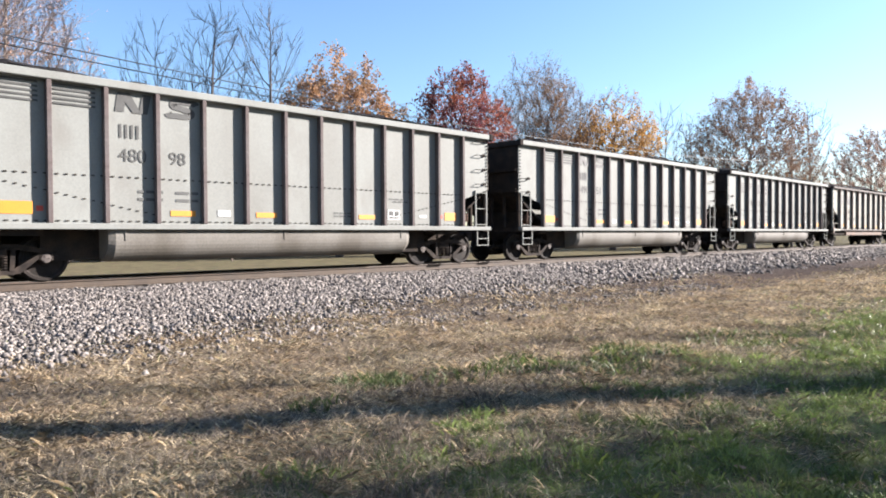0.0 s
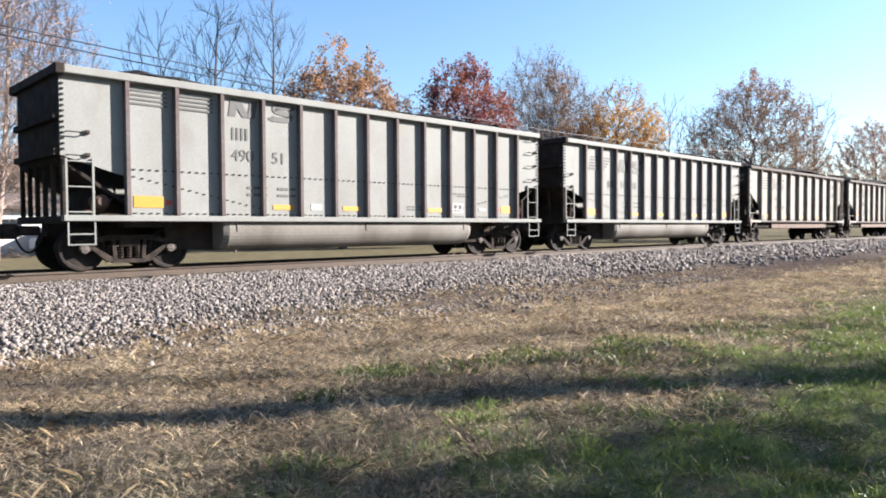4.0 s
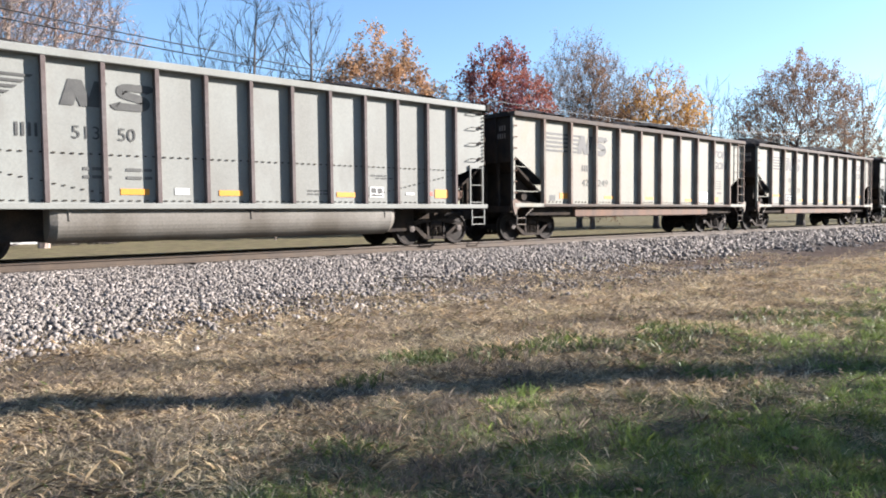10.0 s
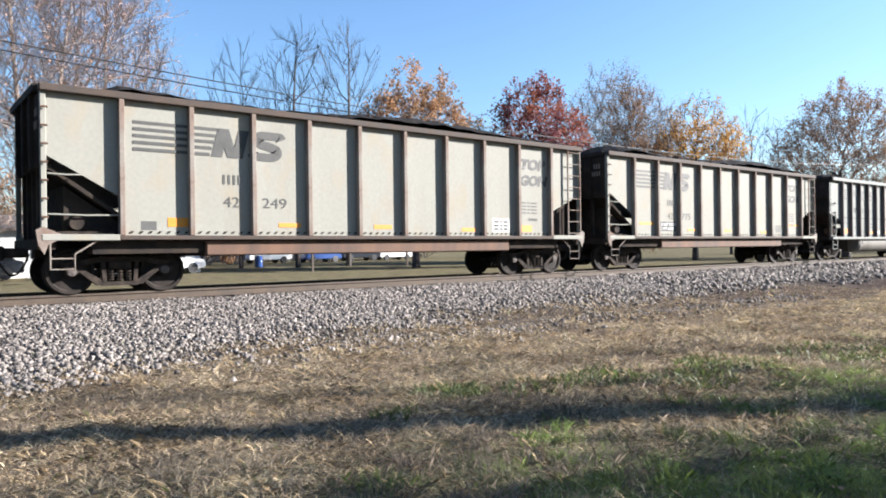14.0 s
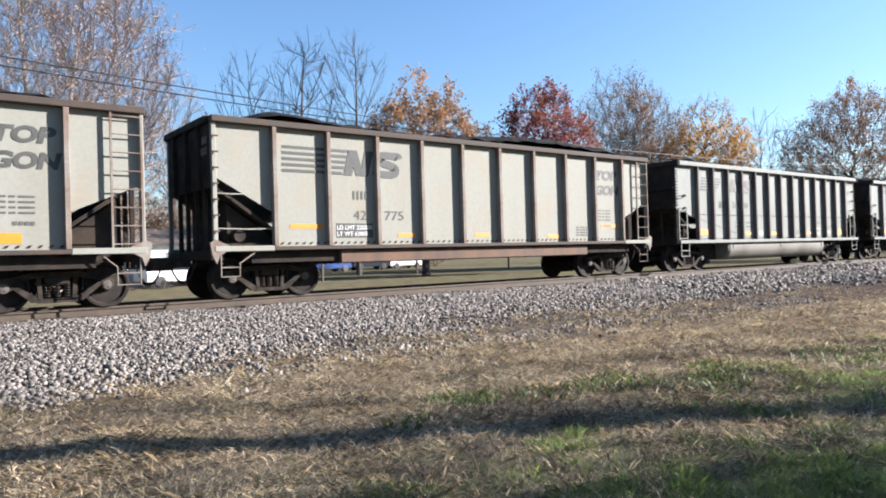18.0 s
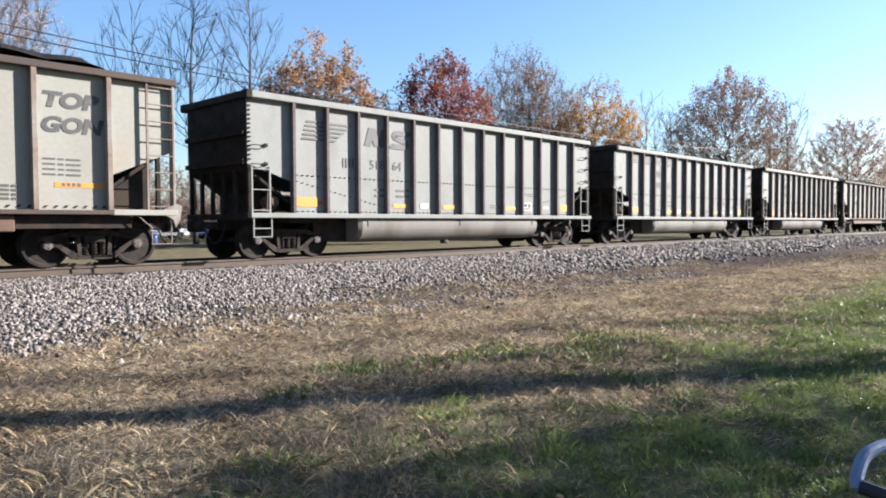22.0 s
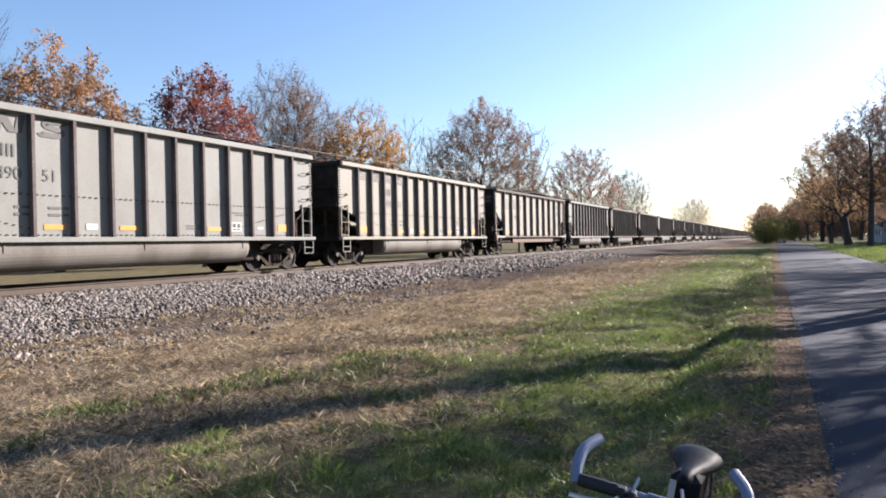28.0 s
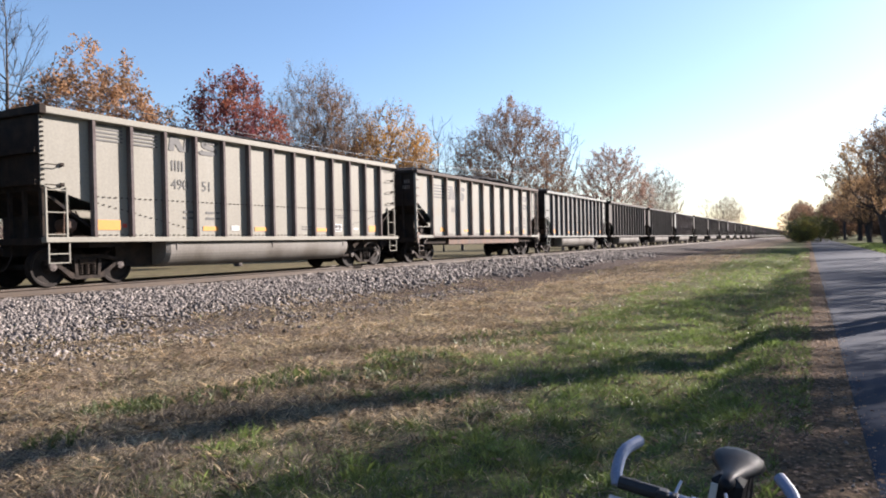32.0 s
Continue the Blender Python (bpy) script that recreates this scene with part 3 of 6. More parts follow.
def tub_gondola(paint, tub_paint, post_paint, rise=0.46, seed=1.0, name="coal_gondola", full=True):
    """A bathtub gondola, 14.85 m long: thirteen posts a side, a deep tub between the trucks, sloped ends."""
    L, top, lip, base, n = 14.85, 4.02, 3.86, 1.14, 13
    car = thing(name, "", "freight wagon")
    first = 1.23
    pitch = (L - 2 * first) / 12
    posts = [first + pitch * i for i in range(n)]
    for s in (-1, 1):
        yf = s * 1.485
        yb = s * 1.455
        edges = [0.0] + posts + [L]
        near = s < 0
        if near and full:
            for i, (a, b) in enumerate(zip(edges, edges[1:])):
                bm = bmesh.new()
                if i == 0:
                    prism(bm, [(a, lip), (b, lip), (b, 1.93), (a, 2.30)], yb, yf)
                elif i == n:
                    prism(bm, [(a, lip), (b, lip), (b, 2.30), (a, 1.93)], yb, yf)
                else:
                    prism(bm, [(a + 0.002, lip), (b - 0.002, lip), (b - 0.002, base), (a + 0.002, base)], yb, yf)
                part("side_panel", bm, paint, car)
        else:
            bm = bmesh.new()
            prism(bm, [(0, lip), (L, lip), (L, 2.30), (L - first, 1.93), (L - first, base), (first, base), (first, 1.93), (0, 2.30)], yb, yf)
            part("side_panel", bm, paint, car)
        rows = [(x - 0.045, x + 0.045, min(yf, s * 1.635), max(yf, s * 1.635), base + 0.002, lip - 0.002) for x in posts]
        if near and full:
            shared = None
            for r in rows:
                if shared is None:
                    shared = part("side_post", boxes((-0.045, 0.045, *r[2:]), bevel=0.008), post_paint, car)
                    o = shared
                else:
                    o = shared.copy()
                    scene.collection.objects.link(o)
                o.location.x = (r[0] + r[1]) / 2
        else:
            for r in rows:
                part("side_post", boxes(r), post_paint, car)
        part("top_chord", boxes((-0.02, L + 0.02, min(s * 1.44, s * 1.64), max(s * 1.44, s * 1.64), lip, top), bevel=0.015), paint, car)
        part("side_sill", boxes((0.0, L, min(s * 1.46, s * 1.64), max(s * 1.46, s * 1.64), 1.02, base), bevel=0.01), paint, car)
    # ends and the sloped floors over the trucks
    for x, m in ((0, 1), (L, -1)):
        # the black of the end wall holds its shade as well as grime
        part("end_wall", boxes((min(x, x + m * 0.03), max(x, x + m * 0.03), -1.46, 1.46, 2.24, lip), *[(min(x - m * 0.1, x), max(x - m * 0.1, x), -1.44, 1.44, z, z + 0.12) for z in (2.3, 3.0)]), M_BLACK, car, "grimy end wall, blackened for its shade")
        part("end_chord", boxes((min(x - m * 0.1, x + m * 0.1), max(x - m * 0.1, x + m * 0.1), -1.44, 1.44, lip, top)), M_BLACK, car)
        bm = bmesh.new()
        prism(bm, [(x + m * 0.03, 2.26), (x + m * 1.75, 1.10), (x + m * 1.75, 1.02), (x + m * 0.03, 2.18)], -1.38, 1.38)
        part("slope_sheet", bm, M_BLACK, car)
        for y in (-1.46, -0.85, -0.3, 0.25, 0.8, 1.37):
            part("end_post", boxes((min(x + m * .02, x + m * 0.10), max(x + m * .02, x + m * 0.10), y, y + 0.09, 1.13, 2.26)), M_BLACK, car)
        # added black wedge: stands in for the darkness in the end opening
        bm = bmesh.new()
        prism(bm, [(x + m * 0.75, 1.13), (x + m * 0.75, 1.68), (x + m * 1.6, 1.13)], -0.85, 1.2)
        part("slope_brace", bm, M_BLACK, car, "black fill added to darken the opening under the sloped floor")
        part("end_sill", boxes((min(x - m * 0.05, x + m * 0.2), max(x - m * 0.05, x + m * 0.2), -1.46, 1.46, 0.98, 1.13)), M_BLACK, car)
        for y in (-1.66, 1.44):
            part("corner_cap", boxes((min(x - m * 0.11, x + m * 0.07), max(x - m * 0.11, x + m * 0.07), y, y + 0.22, lip - 0.03, top + 0.02), bevel=0.02), M_BLACK, car, "black casting at the corner of the rim")
        coupler(car, x, -m)
    part("centre_sill", boxes((0.1, L - 0.1, -0.2, 0.2, 0.72, 1.1), (1.2, 2.2, -1.4, 1.4, 0.90, 1.02), (L - 2.2, L - 1.2, -1.4, 1.4, 0.90, 1.02), (2.25, 3.5, -0.95, 0.95, 0.40, 1.02), (11.35, 12.60, -0.95, 0.95, 0.40, 1.02)), M_BLACK, car)
    # tub with a rounded bottom
    sec = [(-1.52, 1.02), (-1.53, 0.86)] + [(-1.13 + 0.40 * math.cos(a), 0.78 + 0.42 * math.sin(a)) for a in np.linspace(math.pi, 1.5 * math.pi, 9)] + \
          [(1.13 + 0.40 * math.cos(a), 0.78 + 0.42 * math.sin(a)) for a in np.linspace(1.5 * math.pi, 2 * math.pi, 9)] + [(1.53, 0.86), (1.52, 1.02)]
    bm = bmesh.new()
    cuts = [3.35, 3.48] + list(np.linspace(3.53, 11.32, 12)) + [11.37, 11.50]
    rings = []
    for k, x in enumerate(cuts):
        f = 0.9 if k in (0, len(cuts) - 1) else 1.0
        rings.append([bm.verts.new((x, y * (0.97 if f < 1 else 1), 1.02 - (1.02 - z) * f)) for y, z in sec])
    for a, b in zip(rings, rings[1:]):
        for k in range(len(sec) - 1):
            bm.faces.new((a[k], a[k + 1], b[k + 1], b[k]))
    for r in (rings[0], rings[-1]):
        bm.faces.new(r)
    part("tub", bm, tub_paint, car, "rounded weathered steel tub under the floor", smooth=False)
    for x in (3.68, 7.42, 11.17):
        part("tub_seam", boxes((x - 0.02, x + 0.02, -1.545, 1.545, 0.80, 1.02)), tub_paint, car)
    heap(car, L, top, rise, seed)
    if full:
        # rows of rivets along the floor line and the slope sheets
        bm = bmesh.new()
        for i, (a, b) in enumerate(zip([first] + posts[1:], posts[1:])):
            for k in range(6):
                x = a + 0.13 + (b - a - 0.22) * k / 5
                box(bm, x, x + 0.055, -1.505, -1.49, 2.08, 2.105)
                if i < 3:
                    z = 1.96 - (x - first) * 0.21
                    box(bm, x, x + 0.05, -1.505, -1.49, z, z + 0.022)
                if i > 8:
                    z = 1.96 - (L - first - x) * 0.21
                    box(bm, x, x + 0.05, -1.505, -1.49, z, z + 0.022)
                box(bm, x, x + 0.07, -1.505, -1.49, 1.18, 1.20)
        for x in (0.02, L - 0.06):
            for k in range(14):
                z = 2.4 + k * 0.105
                box(bm, x, x + 0.05, -1.53, -1.46, z, z + 0.035)
        tagged(part("rivets", bm, M_GRIME, car, "rows of dark rivets"), kind="stuff")
        for x0, x1 in ((0.09, 0.58), (L - 0.60, L - 0.10)):
            ladder(car, x0, x1, 1.13, 2.26, -1.53, 3, paint)
            stirrup(car, x0, x1, 0.55, 1.06, paint)
            for z in (2.30, 2.75) if x0 < 1 else (2.45, 2.9, 3.35, 3.78):
                grab_iron(car, x0, x1 - 0.1, z, M_GRIME)
        part("step_plate", boxes((0.68, 1.2, -1.55, -1.10, 1.14, 1.17)), M_GRIME, car)
        for x0 in (0.55, L - 1.15):
            bm = bmesh.new()
            lathe(bm, [(0.09, -1.38), (0.15, -1.34), (0.15, -0.95), (0.09, -0.9)], (x0 + 0.25, 0, 1.42), sides=14)
            part("brake_cylinder", bm, M_RUST, car, "rust-brown brake cylinder on the end platform")
            bm = bmesh.new()
            tube(bm, [(x0 - 0.1, -1.25, 1.22), (x0 + 0.3, -1.28, 1.24), (x0 + 0.55, -1.2, 1.6), (x0 + 0.6, -1.0, 1.75)], 0.022, 6)
            tube(bm, [(x0 + 0.05, -1.35, 1.16), (x0 + 0.08, -1.35, 1.75)], 0.02, 6)
            part("brake_pipe", bm, M_RUST, car)
        for x, w in ((1.37, 0.62), (4.63, 0.56), (6.68, 0.55), (9.71, 0.55), (12.92, 0.50)):
            tall = 0.24 if x in (1.37, 12.92) else 0.12
            part("reflector", boxes((x, x + w, -1.497, -1.489, 1.31, 1.31 + tall)), M_YELLOW, car, "yellow reflective patch")
        part("tag_plate", boxes((5.71, 6.02, -1.498, -1.489, 1.32, 1.46)), M_WHITEMARK, car, "white identification tag")
        board = part("notice_board", boxes((10.71, 11.15, -1.498, -1.489, 1.31, 1.58)), M_WHITEMARK, car, "white notice with dark stencilled blocks")
        for x0, x1, z0, z1 in ((10.75, 10.91, 1.42, 1.55), (10.95, 11.11, 1.42, 1.55), (10.75, 11.11, 1.34, 1.385)):
            part("stencil_block", boxes((x0, x1, -1.5005, -1.4985, z0, z1)), M_MARK, board)
        part("white_tag", boxes((11.90, 12.18, -1.498, -1.489, 1.38, 1.45)), M_WHITEMARK, car)
        for x0 in (2.05, 12.72):
            part("red_tag", boxes((x0, x0 + 0.12, -1.498, -1.489, 1.37, 1.47)), M_RED, car, "small red tag")
        for x0, z0 in ((8.9, 1.44), (8.9, 1.36), (10.75, 1.86), (10.9, 1.79)):
            bars(car, x0, z0, (0.14, 0.20, 0.12), 0.035, 0.04, M_FADED)
    bogie(car, 1.46)
    bogie(car, L - 1.46)
    return car


def plain_gondola(paint, rise=0.62, seed=2.0, name="coal_gondola", tags=((1.80, 1.56, 0.85, 0.11), (12.7, 1.60, 0.95, 0.10))):
    """A rebuilt hopper-type gondola, 15.1 m long: ten posts a side, deep sill, long sloped ends, heaped load."""
    L, top, lip, base, n = 15.1, 3.98, 3.84, 1.16, 10
    car = thing(name, "", "freight wagon")
    first = 1.40
    pitch = (L - 2 * first) / (n - 1)
    posts = [first + pitch * i for i in range(n)]
    for s in (-1, 1):
        yf, yb = s * 1.49, s * 1.46
        edges = [0.0] + posts + [L]
        if s < 0:
            for i, (a, b) in enumerate(zip(edges, edges[1:])):
                bm = bmesh.new()
                if i == 0:
                    prism(bm, [(a, lip), (b, lip), (b, 1.92), (a, 2.72)], yb, yf)
                elif i == n:
                    prism(bm, [(a, lip), (b, lip), (b, 2.45), (a, 1.85)], yb, yf)
                else:
                    prism(bm, [(a + 0.002, lip), (b - 0.002, lip), (b - 0.002, base), (a + 0.002, base)], yb, yf)
                part("side_panel", bm, paint, car)
            shared = None
            for x in posts:
                if shared is None:
                    o = shared = part("side_post", boxes((-0.05, 0.05, -1.645, -1.49, base + 0.002, lip - 0.002), bevel=0.008), M_POST, car)
                else:
                    o = shared.copy()
                    scene.collection.objects.link(o)
                o.location.x = x
        else:
            bm = bmesh.new()
            prism(bm, [(0, lip), (L, lip), (L, 2.6), (L - first, 1.9), (L - first, base), (first, base), (first, 1.9), (0, 2.7)], yb, yf)
            part("side_panel", bm, paint, car)
            for x in posts:
                part("side_post", boxes((x - 0.05, x + 0.05, 1.49, 1.63, base, lip)), M_POST, car)
        part("top_chord", boxes((-0.02, L + 0.02, min(s * 1.44, s * 1.645), max(s * 1.44, s * 1.645), lip, top), bevel=0.015), M_RIM if paint == M_CREAM else paint, car, "narrow rust-worn top rim")
        # the dark rim colour here paints the thin shadow line below the panels
        part("side_sill", boxes((1.35, L - 1.35, min(s * 1.45, s * 1.64), max(s * 1.45, s * 1.64), 1.07, base), bevel=0.01), M_RIM, car)
        for a in (0.0, L - 1.349):
            part("platform_sill", boxes((a, a + 1.349, min(s * 1.45, s * 1.64), max(s * 1.45, s * 1.64), 1.06, 1.18), bevel=0.01), paint, car)
        part("centre_skirt", boxes((3.1, 12.0, min(s * 1.30, s * 1.50), max(s * 1.30, s * 1.50), 0.74, 1.05), bevel=0.02), M_RUST, car, "deep rust-brown lower sill")
    part("underframe", boxes((0.1, L - 0.1, -0.2, 0.2, 0.72, 1.1), (0.9, 3.09, -1.40, 1.40, 0.80, 1.05), (12.01, 14.2, -1.40, 1.40, 0.80, 1.05), (3.1, 12.0, -1.29, 1.29, 0.95, 1.16)), M_BLACK, car)
    for x, m in ((0, 1), (L, -1)):
        # end wall colour: grime, made blacker for the side turned from the sun
        part("end_wall", boxes((min(x, x + m * 0.03), max(x, x + m * 0.03), -1.46, 1.46, 2.45, lip), *[(min(x - m * 0.08, x), max(x - m * 0.08, x), y, y + 0.1, 2.45, lip) for y in (-0.9, -0.05, 0.8)]), M_BLACK, car, "grimy ribbed end wall, blackened for its shade")
        part("end_chord", boxes((min(x - m * 0.1, x + m * 0.1), max(x - m * 0.1, x + m * 0.1), -1.44, 1.44, lip, top)), M_BLACK, car)
        bm = bmesh.new()
        prism(bm, [(x + m * 0.03, 2.60), (x + m * 2.1, 1.10), (x + m * 2.1, 1.02), (x + m * 0.03, 2.50)], -1.38, 1.38)
        part("slope_sheet", bm, M_BLACK, car)
        for y in (-0.9, -0.35, 0.25, 0.8):
            part("end_post", boxes((min(x + m * .04, x + m * 0.12), max(x + m * .04, x + m * 0.12), y, y + 0.1, 1.10, 2.5)), M_BLACK, car)
        # black wedge put in for the dark void below the sloped floor
        bm = bmesh.new()
        prism(bm, [(x + m * 0.45, 1.12), (x + m * 0.45, 2.12), (x + m * 1.85, 1.14)], -1.15, 1.15)
        part("slope_brace", bm, M_BLACK, car, "black fill added to darken the opening under the sloped floor")
        part("end_sill", boxes((min(x - m * 0.05, x + m * 0.25), max(x - m * 0.05, x + m * 0.25), -1.46, 1.46, 0.90, 1.10)), M_BLACK, car)
        for y in (-1.56, 1.47):
            part("corner_post", boxes((min(x, x + m * 0.1), max(x, x + m * 0.1), y, y + 0.09, 1.18, lip), bevel=0.01), paint, car)
        bm = bmesh.new()
        prism(bm, [(x - m * 0.10, 1.26), (x + m * 0.02, 1.32), (x + m * 0.42, 1.14), (x + m * 0.10, 0.98), (x + m * 0.04, 0.80), (x - m * 0.06, 0.98)], -1.63, -1.56)
        part("corner_plate", bm, M_POST, car)
        coupler(car, x, -m)
    heap(car, L, top, rise, seed)
    # worn marks on the dark end wall, in bars
    for z, ws in ((3.42, (0.06, 0.06, 0.05)), (3.18, (0.05, 0.05, 0.05, 0.05, 0.05))):
        y = -1.25
        for w in ws:
            part("end_mark", boxes((-0.004, -0.001, y, y + w, z, z + 0.16)), M_POST, car)
            y += w + 0.045
    # ladder at one end, rungs on the corner post of the other
    ladder(car, L - 0.62, L - 0.06, 1.18, 3.84, -1.60, 8, M_POST)
    for k in range(7):
        bm = bmesh.new()
        tube(bm, [(0.0, -1.60, 1.5 + 0.34 * k), (0.12, -1.62, 1.5 + 0.34 * k)], 0.02, sides=6)
        part("rung", bm, M_RUST, car)
    for x0, x1, z in ((0.12, 1.42, 1.56), (0.12, 0.7, 2.32)):
        bm = bmesh.new()
        tube(bm, [(x0, -1.52, z), ((x0 + x1) / 2, -1.54, z - 0.015), (x1, -1.52, z)], 0.016, sides=6)
        part("hand_rail", bm, paint, car)
    bm = bmesh.new()
    tube(bm, [(0.14, -1.58, 1.05), (0.14, -1.58, 0.52), (0.55, -1.58, 0.52), (0.55, -1.58, 0.80), (0.95, -1.56, 1.06)], 0.018, sides=6)
    tube(bm, [(0.14, -1.58, 0.72), (0.55, -1.58, 0.72)], 0.014, sides=6)
    part("stirrup_step", bm, M_POST, car)
    bm = bmesh.new()
    tube(bm, [(L - 0.12, -1.58, 1.05), (L - 0.12, -1.58, 0.45), (L - 0.55, -1.58, 0.45), (L - 0.55, -1.58, 0.80), (L - 0.85, -1.56, 1.06)], 0.018, sides=6)
    tube(bm, [(L - 0.12, -1.58, 0.68), (L - 0.55, -1.58, 0.68)], 0.014, sides=6)
    part("stirrup_step", bm, M_POST, car)
    bm = bmesh.new()
    lathe(bm, [(0.13, -1.45), (0.13, -1.15)], (0.62, 0, 1.40), sides=14)
    box(bm, 0.3, 1.3, -1.42, -1.0, 1.18, 1.24)
    part("brake_cylinder", bm, M_GRIME, car, "brake cylinder on the end platform")
    bm = bmesh.new()
    for a, b in zip(posts, posts[1:]):
        for k in range(7):
            x = a + 0.14 + (b - a - 0.28) * k / 6
            prism(bm, [(x, 1.20), (x + 0.06, 1.20), (x + 0.11, 1.25), (x + 0.05, 1.25)], -1.50, -1.49)
    tagged(part("lacing", bm, M_GRIME, car, "slanted dark weld marks along the floor"), kind="stuff")
    for x, z, w, h in (*tags, (4.76, 1.35, 0.56, 0.10), (7.33, 1.33, 0.55, 0.11), (10.20, 1.28, 0.53, 0.11)):
        part("reflector", boxes((x, x + w, -1.497, -1.489, z, z + h)), M_YELLOW, car, "yellow reflective strip")
    bogie(car, 1.50)
    bogie(car, L - 1.50)
    return car


def flat_shape(car, name, outlines, material, y=-1.4975, label=""):
    bm = bmesh.new()
    for k, o in enumerate(outlines):
        bm.faces.new([bm.verts.new((x, y - 0.0012 * k, z)) for x, z in o])
    me = bpy.data.meshes.new(name)
    bm.to_mesh(me)
    bm.free()
    return part(name, me, material, car, label)


def letters(car, name, text, x, z, size, material, y=-1.4985, stretch=1.0, bold=0.0, slant=0.0):
    cu = bpy.data.curves.new(name, "FONT")
    cu.body, cu.size, cu.offset, cu.shear = text, size / 0.7, bold, slant
    tmp = bpy.data.objects.new(name, cu)
    me = bpy.data.meshes.new_from_object(tmp)
    bpy.data.objects.remove(tmp)
    me.transform(Matrix.Translation((x, y, z)) @ Matrix.Rotation(radians(90), 4, "X") @ Matrix.Diagonal((stretch, 1, 1, 1)))
    me.materials.clear()
    part(name, me, material, car)


def curve_pts(ctrl, n=10):
    """A smooth line through the control points."""
    c = [Vector(p) for p in ctrl]
    out = []
    for i in range(len(c) - 1):
        p0, p1, p2, p3 = c[max(i - 1, 0)], c[i], c[i + 1], c[min(i + 2, len(c) - 1)]
        for k in range(n):
            t = k / n
            out.append(0.5 * ((2 * p1) + (p2 - p0) * t + (2 * p0 - 5 * p1 + 4 * p2 - p3) * t * t + (3 * p1 - p0 - 3 * p2 + p3) * t ** 3))
    return out + [c[-1]]


def curl(car, x, z, w, h, material):
    """A heavy slanted double bend, painted as one stroke."""
    line = [(0.99, 0.76), (0.90, 0.87), (0.62, 0.885), (0.30, 0.885), (0.15, 0.80), (0.16, 0.64), (0.34, 0.555), (0.66, 0.47), (0.85, 0.37), (0.86, 0.21), (0.68, 0.115), (0.34, 0.115), (0.08, 0.125), (0.0, 0.24)]
    pts = curve_pts([((a + 0.14 * b) * w, 0, b * h) for a, b in line], 4)
    bm = bmesh.new()
    prev = None
    for k, p in enumerate(pts):
        d = (pts[min(k + 1, len(pts) - 1)] - pts[max(k - 1, 0)]).normalized()
        o = Vector((-d.z, 0, d.x)) * 0.145 * h * (1.0 + 0.45 * abs(d.z))
        pair = [bm.verts.new((x + q.x, -1.4985, z + q.z)) for q in (p - o, p + o)]
        if prev:
            bm.faces.new((prev[0], pair[0], pair[1], prev[1]))
        prev = pair
    me = bpy.data.meshes.new("emblem_curl")
    bm.to_mesh(me)
    bm.free()
    return part("emblem_curl", me, material, car)


def emblem(car, x, z, h, material, wide=True):
    """Speed stripes running into two heavy plain blocks."""
    s = []
    for k in range(5):
        zz = z + h - h * (k + 0.5) / 4.6
        t = h * 0.105
        if wide:
            s.append([(x, zz), (x + 1.76 - 0.05 * k, zz), (x + 1.74 - 0.05 * k, zz + t), (x, zz + t)])
        else:
            s.append([(x - 0.03 * k, zz), (x + 0.62, zz), (x + 0.62, zz + t), (x + 0.03 - 0.03 * k, zz + t)])
            s.append([(x + 0.74, zz), (x + 1.44 - 0.13 * k, zz), (x + 1.50 - 0.13 * k, zz + t), (x + 0.74, zz + t)])
    flat_shape(car, "emblem_stripes", s, material)
    a = x + (1.58 if wide else 1.92)
    w = 0.24
    flat_shape(car, "emblem_block", [[(a, z), (a + w, z), (a + w + 0.16, z + h), (a + 0.16, z + h)],
                                     [(a + 0.16, z + h), (a + 0.16 + w, z + h), (a + 0.58, z), (a + 0.36, z)],
                                     [(a + 0.36 + 0.1, z), (a + 0.70, z), (a + 0.86, z + h), (a + 0.62, z + h)]], material)
    b = a + (0.92 if wide else 0.98)
    curl(car, b, z, 0.64, h, material)


def bars(car, x, z, widths, h, gap, material):
    """Small writing that cannot be read."""
    s = []
    for w in widths:
        s.append([(x, z), (x + w, z), (x + w, z + h), (x, z + h)])
        x += w + gap
    flat_shape(car, "small_lettering", s, material)


def shift(t):
    """How far the train has rolled by t seconds; it slows a little."""
    return 3.52 * t - 0.00485 * t * t


CARS = []  # (wagon, its place on the train)
grey = tub_gondola(M_GREY, M_TUB, M_GREYPOST)
dark = tub_gondola(M_DARKCAR, M_TUB, M_DARKCAR, rise=0.3, seed=5.0, full=False)
pale = tub_gondola(M_GREY, M_TUB, M_GREYPOST, rise=0.3, seed=6.0, full=False)
pink = tub_gondola(M_PINKCAR, M_TUB, M_GREYPOST, seed=3.0)
cream = plain_gondola(M_CREAM, tags=((2.30, 1.34, 0.48, 0.19), (12.46, 1.28, 0.50, 0.20)))
cream2 = plain_gondola(M_CREAM, rise=0.66, seed=7.5)
GREY_LABEL = "pale grey ribbed coal gondola with a rounded tub, rolling"
CREAM_LABEL = "cream ribbed coal gondola with rusty sills and heaped coal"
ORDER = [("grey", -14.4), ("grey", 1.88), ("grey", 18.28), ("grey", 34.6), ("cream", 50.63), ("cream2", 67.1), ("grey", 84.0), ("grey", 100.8),
         ("pink", 117.4), ("cream", 133.9), ("grey", 150.6), ("dark", 166.9)]
while len(ORDER) < 42:
    ORDER.append(("pale" if len(ORDER) % 4 == 1 else "dark", ORDER[-1][1] + 16.3))
used = set()
